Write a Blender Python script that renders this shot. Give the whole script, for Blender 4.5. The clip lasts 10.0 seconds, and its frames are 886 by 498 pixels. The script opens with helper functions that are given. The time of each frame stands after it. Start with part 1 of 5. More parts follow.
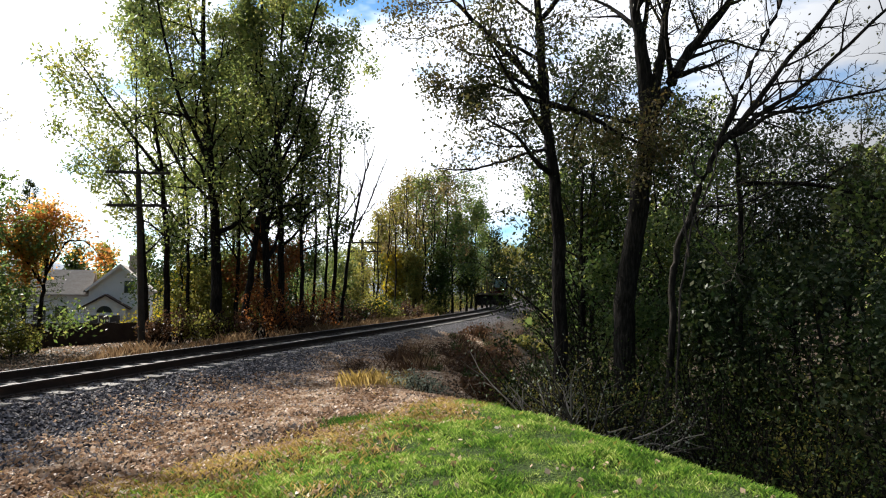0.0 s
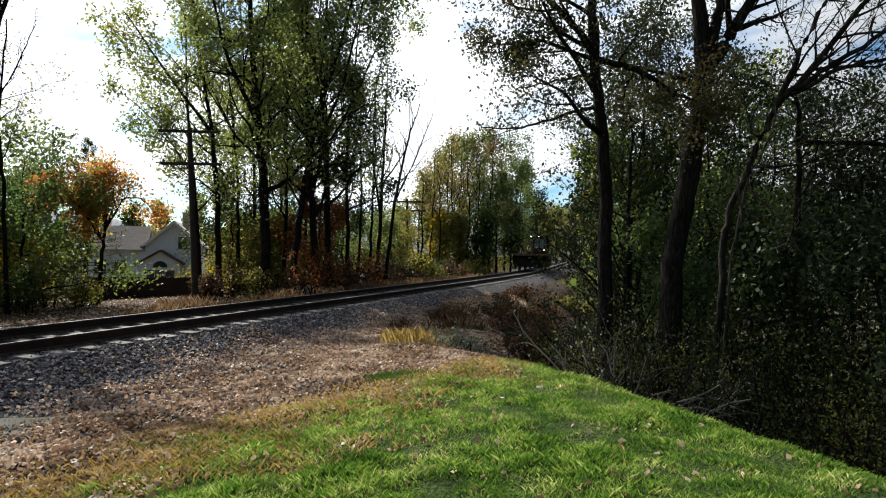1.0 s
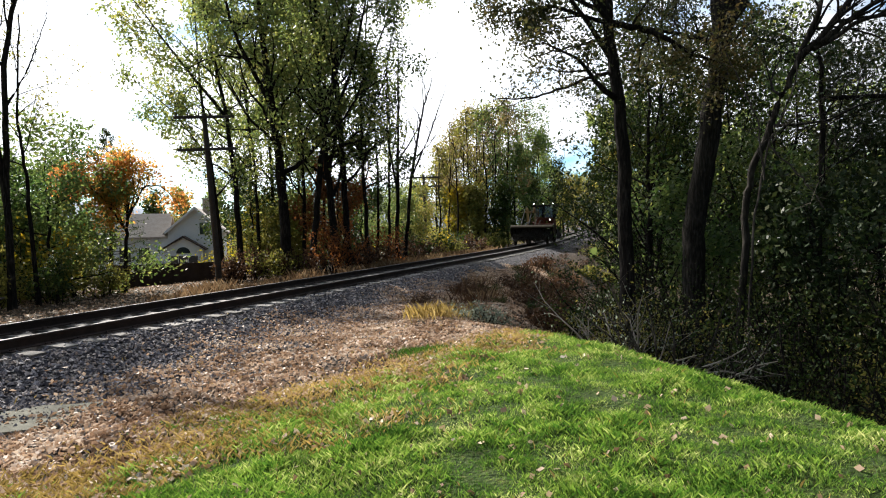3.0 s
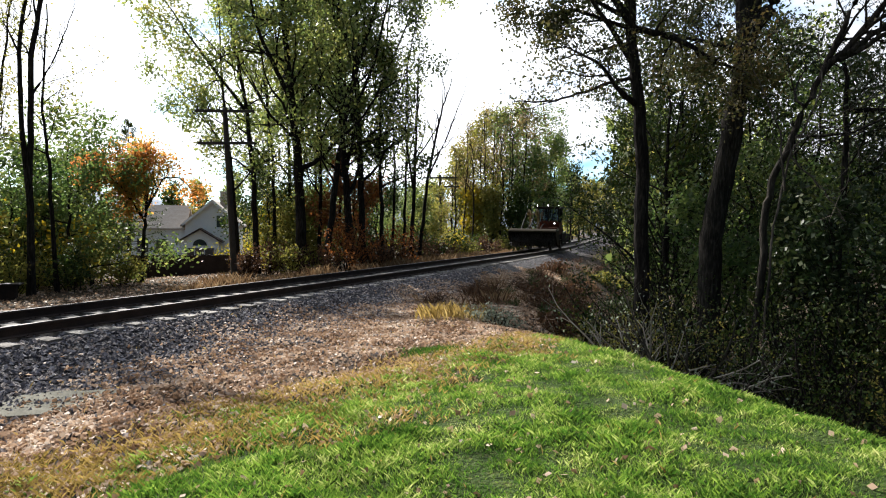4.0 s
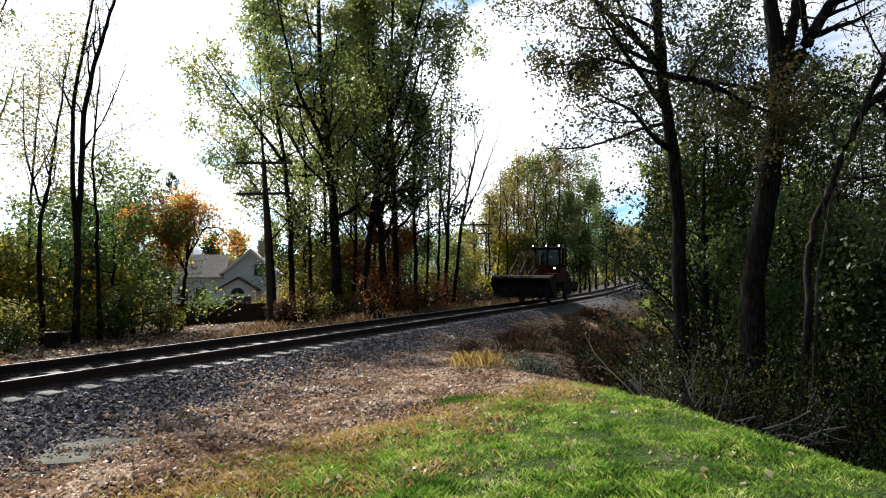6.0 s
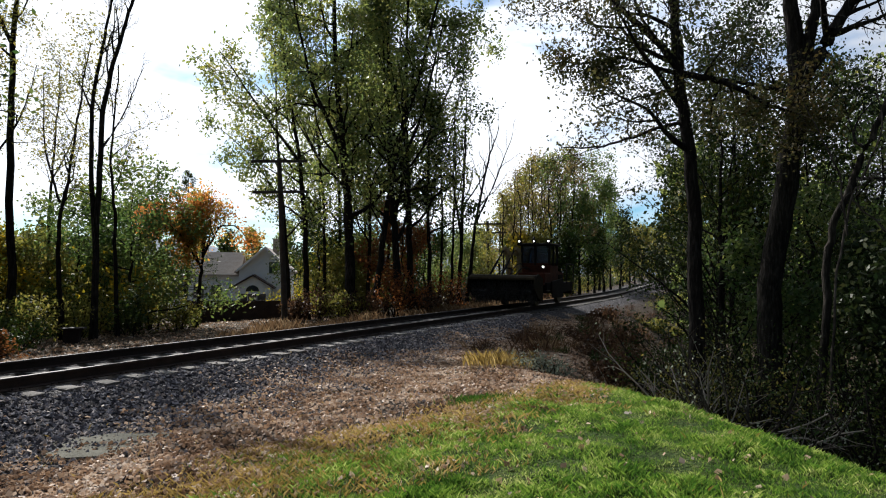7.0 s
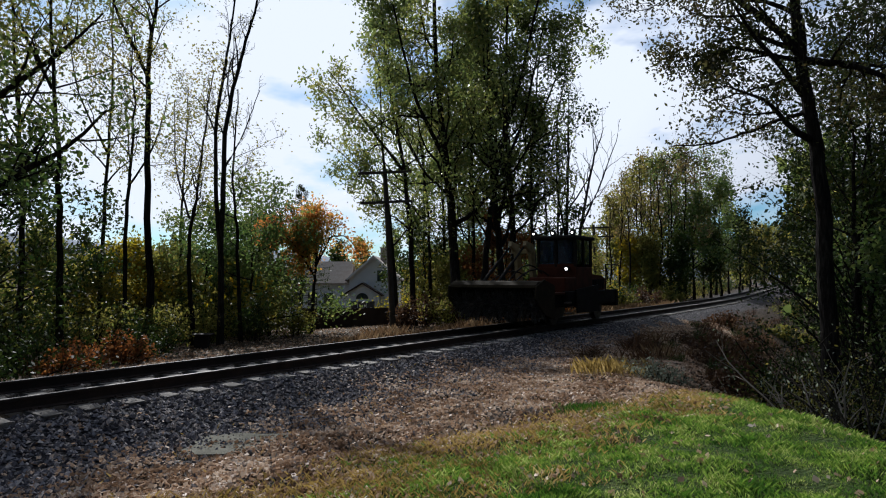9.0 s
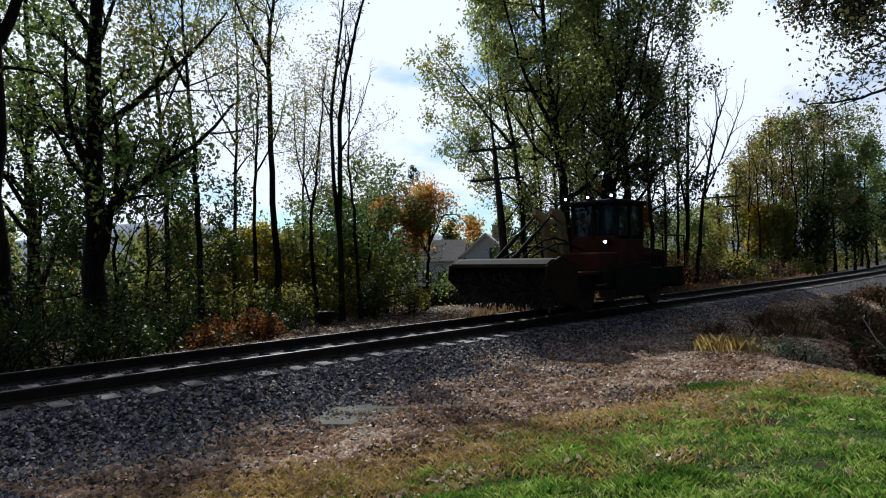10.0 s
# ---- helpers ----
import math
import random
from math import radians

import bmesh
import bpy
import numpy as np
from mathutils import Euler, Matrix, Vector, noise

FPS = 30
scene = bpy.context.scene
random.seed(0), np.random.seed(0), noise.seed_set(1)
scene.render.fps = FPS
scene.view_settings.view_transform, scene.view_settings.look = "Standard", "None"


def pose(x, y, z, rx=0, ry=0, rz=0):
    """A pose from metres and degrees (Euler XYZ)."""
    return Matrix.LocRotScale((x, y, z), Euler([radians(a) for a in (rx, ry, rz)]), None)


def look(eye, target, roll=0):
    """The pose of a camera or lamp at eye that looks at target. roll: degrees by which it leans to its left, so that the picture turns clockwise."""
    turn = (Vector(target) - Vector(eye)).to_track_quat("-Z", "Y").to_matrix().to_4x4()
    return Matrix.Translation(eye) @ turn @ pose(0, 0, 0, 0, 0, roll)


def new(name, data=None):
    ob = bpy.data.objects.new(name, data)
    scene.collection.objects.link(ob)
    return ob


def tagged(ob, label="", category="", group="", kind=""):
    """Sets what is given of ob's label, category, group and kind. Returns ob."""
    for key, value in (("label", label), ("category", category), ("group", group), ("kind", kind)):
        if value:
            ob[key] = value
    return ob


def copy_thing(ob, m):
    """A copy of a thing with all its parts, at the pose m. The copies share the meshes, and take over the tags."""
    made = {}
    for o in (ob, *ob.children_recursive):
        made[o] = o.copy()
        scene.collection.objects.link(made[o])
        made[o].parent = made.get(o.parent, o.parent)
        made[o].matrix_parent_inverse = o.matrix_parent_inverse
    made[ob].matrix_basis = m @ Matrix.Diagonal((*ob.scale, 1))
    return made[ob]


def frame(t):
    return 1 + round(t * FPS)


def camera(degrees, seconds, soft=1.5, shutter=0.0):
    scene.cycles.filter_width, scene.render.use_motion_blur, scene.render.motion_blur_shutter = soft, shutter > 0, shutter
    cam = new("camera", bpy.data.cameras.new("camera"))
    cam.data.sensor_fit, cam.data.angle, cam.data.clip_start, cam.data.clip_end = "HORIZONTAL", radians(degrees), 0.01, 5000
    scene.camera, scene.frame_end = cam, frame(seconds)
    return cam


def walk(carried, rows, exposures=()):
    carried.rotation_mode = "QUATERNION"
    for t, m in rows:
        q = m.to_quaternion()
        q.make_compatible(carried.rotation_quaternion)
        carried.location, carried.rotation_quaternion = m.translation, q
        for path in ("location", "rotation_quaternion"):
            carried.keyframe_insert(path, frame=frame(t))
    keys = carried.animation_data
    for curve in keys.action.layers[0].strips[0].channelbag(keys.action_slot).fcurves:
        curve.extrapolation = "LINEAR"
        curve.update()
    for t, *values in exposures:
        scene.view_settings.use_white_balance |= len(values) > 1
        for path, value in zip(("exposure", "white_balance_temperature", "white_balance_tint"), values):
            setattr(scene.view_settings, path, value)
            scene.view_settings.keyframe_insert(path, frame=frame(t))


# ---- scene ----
# ---- camera ----
EYE = 1.52  # above the rail heads, which lie at z = 0
cam = camera(70.25, 10.0, soft=1.05)
# seconds, yaw to the left, pitch up, roll
TURNS = [
    (0.0, 0.00, 3.85, 0.64), (0.5, 1.12, 5.44, 1.30), (1.0, 3.95, 0.12, 1.39), (1.5, 2.87, -0.29, 1.01),
    (2.0, 3.25, -1.04, -0.84), (2.5, 4.75, -1.03, -0.58), (2.7, 5.49, -1.60, -1.58), (3.8, 6.45, -2.67, 1.38),
    (4.0, 6.97, -2.13, 0.83), (4.5, 7.16, -1.99, -0.54), (5.0, 8.73, -2.62, -0.85), (5.5, 7.24, 1.50, -0.67),
    (5.7, 8.94, 2.13, -0.10), (7.0, 11.35, 2.00, 0.77), (7.5, 13.26, 2.79, 0.70), (8.0, 14.67, 3.84, 0.48),
    (8.5, 16.97, 3.74, 0.70), (9.0, 20.80, 2.52, -0.03), (9.5, 25.44, 1.19, -1.18), (10.0, 30.97, 0.54, -1.18),
]
EXPOSURES = [(0.0, 1.17, 6200, 11), (0.5, 0.67, 6050, 9), (1.0, 0.77, 6150, 9), (1.5, 1.07, 6200, 9), (2.0, 1.22, 6200, 9), (2.5, 1.27, 6200, 10), (5.0, 1.37, 6100, 11), (5.7, 1.17, 6100, 11), (7.0, 0.62, 6000, 11), (8.0, 0.3, 5850, 11), (9.0, 0.12, 5720, 11), (10.0, 0.22, 5620, 11)]
walk(cam, [(t, pose(0, 0, EYE, 90 + pitch, 0, yaw) @ pose(0, 0, 0, 0, 0, roll)) for t, yaw, pitch, roll in TURNS], EXPOSURES)

# ---- world and sun ----
SUN_AZ, SUN_EL = -44.0, 33.0  # degrees from +y towards +x, and above the horizon


def nodes_of(tree):
    """Two short hands: one makes a node with its settings, the other links sockets."""
    def make(kind, **settings):
        n = tree.nodes.new(kind)
        for key, value in settings.items():
            if key in n.inputs:
                n.inputs[key].default_value = value
            else:
                setattr(n, key, value)
        return n

    def join(a, b):
        tree.links.new(a, b)
    return make, join


def ramp(make, stops, mode="LINEAR"):
    n = make("ShaderNodeValToRGB")
    n.color_ramp.interpolation = mode
    while len(n.color_ramp.elements) < len(stops):
        n.color_ramp.elements.new(0.5)
    for e, (at, c) in zip(n.color_ramp.elements, stops):
        e.position, e.color = at, (*c, 1) if len(c) == 3 else c
    return n


def build_world():
    world = bpy.data.worlds.new("sky")
    world.use_nodes = True
    scene.world = world
    tree = world.node_tree
    tree.nodes.clear()
    make, join = nodes_of(tree)
    sky = make("ShaderNodeTexSky", sky_type="NISHITA", sun_disc=False)
    sky.sun_elevation, sky.sun_rotation, sky.dust_density, sky.altitude = radians(SUN_EL), radians(SUN_AZ), 0.6, 200
    coord = make("ShaderNodeTexCoord")
    shape = make("ShaderNodeMapping")
    shape.inputs["Scale"].default_value = (1.0, 1.0, 2.6)
    join(coord.outputs["Generated"], shape.inputs["Vector"])
    cloud = make("ShaderNodeTexNoise", Scale=1.9, Detail=6.0, Roughness=0.55)
    join(shape.outputs["Vector"], cloud.inputs["Vector"])
    cover = ramp(make, [(0.405, (0, 0, 0)), (0.5, (1, 1, 1))])
    join(cloud.outputs["Fac"], cover.inputs["Fac"])
    # clouds are lit through: brighter towards the sun
    to_sun = make("ShaderNodeVectorMath", operation="DOT_PRODUCT")
    ce = math.cos(radians(SUN_EL))
    to_sun.inputs[1].default_value = (math.sin(radians(SUN_AZ)) * ce, math.cos(radians(SUN_AZ)) * ce, math.sin(radians(SUN_EL)))
    join(coord.outputs["Generated"], to_sun.inputs[0])
    glow = make("ShaderNodeMapRange")
    for i, v in zip((1, 2, 3, 4), (0.12, 0.75, 0.1, 1.6)):
        glow.inputs[i].default_value = v
    join(to_sun.outputs["Value"], glow.inputs["Value"])
    white = make("ShaderNodeMix", data_type="RGBA", blend_type="MULTIPLY")
    white.inputs["Factor"].default_value = 1.0
    white.inputs["A"].default_value = (10.6, 10.7, 10.8, 1)
    join(glow.outputs["Result"], white.inputs["B"])
    mix = make("ShaderNodeMix", data_type="RGBA")
    join(cover.outputs["Color"], mix.inputs["Factor"])
    blue = make("ShaderNodeMix", data_type="RGBA", blend_type="MULTIPLY")
    blue.inputs["Factor"].default_value = 1.0
    blue.inputs["B"].default_value = (0.8, 1.22, 1.45, 1)
    join(sky.outputs["Color"], blue.inputs["A"])
    join(blue.outputs["Result"], mix.inputs["A"])
    join(white.outputs["Result"], mix.inputs["B"])
    back = make("ShaderNodeBackground", Strength=0.05)
    join(mix.outputs["Result"], back.inputs["Color"])
    out = make("ShaderNodeOutputWorld")
    join(back.outputs["Background"], out.inputs["Surface"])


build_world()
sun = new("sun", bpy.data.lights.new("sun", "SUN"))
sun.data.energy, sun.data.angle, sun.data.color = 5.0, radians(0.53), (1.0, 0.93, 0.82)
sun.matrix_world = look((0, 0, 0), (-math.sin(radians(SUN_AZ)) * math.cos(radians(SUN_EL)), -math.cos(radians(SUN_AZ)) * math.cos(radians(SUN_EL)), -math.sin(radians(SUN_EL))))
sun.location = (-30, 40, 40)


# ---- materials ----
def material(name):
    m = bpy.data.materials.new(name)
    m.use_nodes = True
    m.node_tree.nodes.clear()
    make, join = nodes_of(m.node_tree)
    out = make("ShaderNodeOutputMaterial")
    return m, make, join, out


def surface(name, colours, scale=8.0, rough=0.8, metal=0.0, bump=0.3, fine=60.0, gloss=0.3, spread=0.1):
    """Two scales of noise in the colour, a fine relief, and a little change from object to object."""
    m, make, join, out = material(name)
    coord = make("ShaderNodeTexCoord")
    big = make("ShaderNodeTexNoise", Scale=scale, Detail=5.0, Roughness=0.6)
    small = make("ShaderNodeTexNoise", Scale=fine, Detail=4.0, Roughness=0.65)
    for n in (big, small):
        join(coord.outputs["Object"], n.inputs["Vector"])
    add = make("ShaderNodeMath", operation="MULTIPLY_ADD")
    add.inputs[1].default_value = 0.45
    join(small.outputs["Fac"], add.inputs[0])
    half = make("ShaderNodeMath", operation="MULTIPLY")
    half.inputs[1].default_value = 0.6
    join(big.outputs["Fac"], half.inputs[0])
    join(half.outputs[0], add.inputs[2])
    info = make("ShaderNodeObjectInfo")
    vary = make("ShaderNodeMath", operation="MULTIPLY_ADD")
    vary.inputs[1].default_value = spread
    join(info.outputs["Random"], vary.inputs[0])
    join(add.outputs[0], vary.inputs[2])
    n = len(colours)
    col = ramp(make, [(0.3 + 0.5 * i / max(1, n - 1), c) for i, c in enumerate(colours)])
    join(vary.outputs[0], col.inputs["Fac"])
    bsdf = make("ShaderNodeBsdfPrincipled", Roughness=rough, Metallic=metal)
    bsdf.inputs["Specular IOR Level"].default_value = gloss
    join(col.outputs["Color"], bsdf.inputs["Base Color"])
    if bump:
        b = make("ShaderNodeBump", Strength=bump, Distance=0.02)
        join(add.outputs[0], b.inputs["Height"])
        join(b.outputs["Normal"], bsdf.inputs["Normal"])
    join(bsdf.outputs["BSDF"], out.inputs["Surface"])
    return m


def leafy(name, colours, through_light=0.45, rough=0.55, scale=0.35, gloss=0.12, glow=1.7):
    """Leaves: each leaf has its own tint, whole boughs turn together, and light comes through."""
    m, make, join, out = material(name)
    geo = make("ShaderNodeNewGeometry")
    coord = make("ShaderNodeTexCoord")
    bough = make("ShaderNodeTexNoise", Scale=scale, Detail=2.0)
    join(coord.outputs["Object"], bough.inputs["Vector"])
    mixv = make("ShaderNodeMath", operation="MULTIPLY_ADD")
    mixv.inputs[1].default_value = 0.5
    join(geo.outputs["Random Per Island"], mixv.inputs[0])
    off = make("ShaderNodeMapRange")
    for i, v in zip((1, 2, 3, 4), (0.3, 0.7, 0.0, 0.5)):
        off.inputs[i].default_value = v
    join(bough.outputs["Fac"], off.inputs["Value"])
    join(off.outputs["Result"], mixv.inputs[2])
    n = len(colours)
    col = ramp(make, [(i / max(1, n - 1), c) for i, c in enumerate(colours)])
    join(mixv.outputs[0], col.inputs["Fac"])
    bsdf = make("ShaderNodeBsdfPrincipled", Roughness=rough)
    bsdf.inputs["Specular IOR Level"].default_value = gloss
    join(col.outputs["Color"], bsdf.inputs["Base Color"])
    lit = make("ShaderNodeHueSaturation", Saturation=1.05, Value=glow)
    join(col.outputs["Color"], lit.inputs["Color"])
    trans = make("ShaderNodeBsdfTranslucent")
    join(lit.outputs["Color"], trans.inputs["Color"])
    mix = make("ShaderNodeMixShader", Fac=through_light)
    join(bsdf.outputs["BSDF"], mix.inputs[1])
    join(trans.outputs["BSDF"], mix.inputs[2])
    join(mix.outputs["Shader"], out.inputs["Surface"])
    return m


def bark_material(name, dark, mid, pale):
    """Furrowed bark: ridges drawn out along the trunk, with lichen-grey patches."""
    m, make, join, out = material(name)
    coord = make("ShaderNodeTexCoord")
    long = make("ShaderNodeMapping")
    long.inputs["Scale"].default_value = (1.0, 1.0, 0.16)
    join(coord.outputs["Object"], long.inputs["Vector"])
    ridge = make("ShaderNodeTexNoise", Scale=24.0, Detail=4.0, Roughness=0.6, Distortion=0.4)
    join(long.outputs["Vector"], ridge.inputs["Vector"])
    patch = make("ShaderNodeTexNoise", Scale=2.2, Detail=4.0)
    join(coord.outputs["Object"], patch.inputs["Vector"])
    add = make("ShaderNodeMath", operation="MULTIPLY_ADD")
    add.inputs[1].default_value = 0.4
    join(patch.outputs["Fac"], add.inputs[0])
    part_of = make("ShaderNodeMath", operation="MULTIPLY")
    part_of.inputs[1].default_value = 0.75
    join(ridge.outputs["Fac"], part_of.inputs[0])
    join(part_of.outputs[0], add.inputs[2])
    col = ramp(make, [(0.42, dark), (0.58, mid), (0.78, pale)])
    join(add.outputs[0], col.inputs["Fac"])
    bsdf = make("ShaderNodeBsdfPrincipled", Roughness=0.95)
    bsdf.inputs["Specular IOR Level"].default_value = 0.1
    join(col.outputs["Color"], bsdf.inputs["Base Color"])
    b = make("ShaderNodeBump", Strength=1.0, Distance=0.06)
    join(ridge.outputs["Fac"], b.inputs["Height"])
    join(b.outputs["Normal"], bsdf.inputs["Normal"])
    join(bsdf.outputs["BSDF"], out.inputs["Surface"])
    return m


# BARK and BARK_MID hold the backlit trunks' shade in their near-black tones.
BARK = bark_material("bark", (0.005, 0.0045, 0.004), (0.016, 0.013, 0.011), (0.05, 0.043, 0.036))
BARK_GREY = bark_material("bark_grey", (0.02, 0.017, 0.014), (0.06, 0.05, 0.042), (0.15, 0.13, 0.11))
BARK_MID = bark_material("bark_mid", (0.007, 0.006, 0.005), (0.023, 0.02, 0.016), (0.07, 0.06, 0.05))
BARK_PALE = surface("bark_pale", [(0.12, 0.1, 0.08), (0.24, 0.205, 0.165), (0.36, 0.32, 0.27)], scale=3, fine=30, rough=0.9, bump=0.6)
LEAF_POPLAR = leafy("leaf_poplar", [(0.04, 0.062, 0.02), (0.075, 0.1, 0.03), (0.13, 0.145, 0.04), (0.27, 0.23, 0.07)], through_light=0.5, glow=2.3, gloss=0.3, rough=0.45)
# Lowered towards black: the thicket's shade is put into this leaf colour.
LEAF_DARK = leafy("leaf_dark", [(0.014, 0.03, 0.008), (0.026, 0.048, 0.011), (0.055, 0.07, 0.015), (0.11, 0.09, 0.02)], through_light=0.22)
LEAF_OAK = leafy("leaf_oak", [(0.022, 0.034, 0.013), (0.045, 0.053, 0.018), (0.075, 0.067, 0.026), (0.12, 0.08, 0.03)], through_light=0.35)
LEAF_YELLOW = leafy("leaf_yellow", [(0.09, 0.105, 0.015), (0.19, 0.17, 0.02), (0.3, 0.215, 0.025), (0.35, 0.2, 0.02)])
LEAF_ORANGE = leafy("leaf_orange", [(0.09, 0.09, 0.02), (0.18, 0.13, 0.03), (0.34, 0.14, 0.045), (0.42, 0.15, 0.065)], glow=2.7, through_light=0.5)
LEAF_RUST = leafy("leaf_rust", [(0.06, 0.035, 0.015), (0.12, 0.05, 0.02), (0.2, 0.075, 0.025), (0.24, 0.12, 0.04)])
LEAF_OLIVE = leafy("leaf_olive", [(0.05, 0.07, 0.02), (0.1, 0.105, 0.025), (0.16, 0.14, 0.035), (0.2, 0.15, 0.05)], glow=2.2, through_light=0.46)
LEAF_GREEN = leafy("leaf_green", [(0.022, 0.046, 0.013), (0.05, 0.082, 0.022), (0.1, 0.125, 0.034), (0.2, 0.185, 0.055)], through_light=0.42, glow=2.4, gloss=0.3)
LEAF_BROWN = leafy("leaf_brown", [(0.05, 0.047, 0.022), (0.09, 0.075, 0.032), (0.14, 0.105, 0.045), (0.19, 0.13, 0.06)], glow=2.1, through_light=0.46)
# Darkest thicket leaf, with the deep shade of the wood in its colour.
LEAF_SHADED = leafy("leaf_shaded", [(0.01, 0.02, 0.008), (0.02, 0.034, 0.011), (0.04, 0.048, 0.016), (0.085, 0.07, 0.026)], through_light=0.16, rough=0.5, gloss=0.14)
LEAF_SILVER = leafy("leaf_silver", [(0.09, 0.11, 0.07), (0.15, 0.17, 0.12), (0.22, 0.24, 0.18), (0.3, 0.31, 0.25)], through_light=0.35)
LEAF_FALLEN = leafy("leaf_fallen", [(0.045, 0.028, 0.02), (0.24, 0.15, 0.092), (0.47, 0.345, 0.245), (0.68, 0.6, 0.51)], through_light=0.2, scale=1.5)
GRASS_TALL = leafy("grass_tall_dry", [(0.07, 0.04, 0.022), (0.13, 0.08, 0.043), (0.2, 0.135, 0.075), (0.29, 0.22, 0.13)], through_light=0.3, scale=1.0)
GRASS = leafy("grass_blade", [(0.015, 0.042, 0.008), (0.056, 0.12, 0.018), (0.165, 0.24, 0.043), (0.47, 0.47, 0.2)], through_light=0.43, scale=2.6, rough=0.35, gloss=0.5)
GRASS_DARK = leafy("grass_dark", [(0.012, 0.035, 0.007), (0.03, 0.075, 0.012), (0.06, 0.12, 0.02), (0.1, 0.16, 0.03)], through_light=0.3, scale=2.0)
GRASS_DRY = leafy("grass_dry", [(0.085, 0.068, 0.02), (0.2, 0.142, 0.045), (0.33, 0.235, 0.083), (0.43, 0.345, 0.165)], through_light=0.35, scale=1.0)
# Brown tones scaled down, so the slope's shade is part of the colour.
WEED_BROWN = leafy("weed_brown", [(0.024, 0.014, 0.009), (0.052, 0.029, 0.016), (0.095, 0.053, 0.03), (0.15, 0.095, 0.052)], through_light=0.3)
RAIL_TOP = surface("rail_worn_head", [(0.03, 0.025, 0.022), (0.07, 0.06, 0.054), (0.15, 0.135, 0.125)], scale=4, rough=0.66, metal=0.3, bump=0.08, gloss=0.2)
# Rust, with the shade of the rails' near side put into its colour.
RAIL_RUST = surface("rail_rust", [(0.012, 0.009, 0.008), (0.028, 0.019, 0.015), (0.055, 0.034, 0.025)], scale=5, rough=0.85, metal=0.1, bump=0.3)
TIE_WOOD = surface("tie_wood", [(0.03, 0.026, 0.022), (0.1, 0.09, 0.08), (0.3, 0.28, 0.25)], scale=3, fine=40, rough=0.9, bump=0.7, spread=0.25)


def stone_material():
    """Crushed stone: each piece its own grey, some brown, with a fine grain."""
    m, make, join, out = material("ballast_stone")
    geo = make("ShaderNodeNewGeometry")
    coord = make("ShaderNodeTexCoord")
    grain = make("ShaderNodeTexNoise", Scale=70.0, Detail=3.0)
    join(coord.outputs["Object"], grain.inputs["Vector"])
    add = make("ShaderNodeMath", operation="MULTIPLY_ADD")
    add.inputs[1].default_value = 0.3
    join(grain.outputs["Fac"], add.inputs[0])
    join(geo.outputs["Random Per Island"], add.inputs[2])
    col = ramp(make, [(0.1, (0.024, 0.022, 0.027)), (0.4, (0.095, 0.09, 0.1)), (0.66, (0.25, 0.24, 0.255)), (0.8, (0.25, 0.2, 0.165)), (1.0, (0.66, 0.63, 0.62))])
    scale = make("ShaderNodeMath", operation="MULTIPLY")
    scale.inputs[1].default_value = 0.8
    join(add.outputs[0], scale.inputs[0])
    join(scale.outputs[0], col.inputs["Fac"])
    bsdf = make("ShaderNodeBsdfPrincipled", Roughness=0.9)
    bsdf.inputs["Specular IOR Level"].default_value = 0.2
    join(col.outputs["Color"], bsdf.inputs["Base Color"])
    join(bsdf.outputs["BSDF"], out.inputs["Surface"])
    return m


STONE = stone_material()
POLE_WOOD = surface("pole_wood", [(0.02, 0.016, 0.013), (0.045, 0.037, 0.03), (0.085, 0.072, 0.06)], scale=2, fine=30, rough=0.9, bump=0.5)


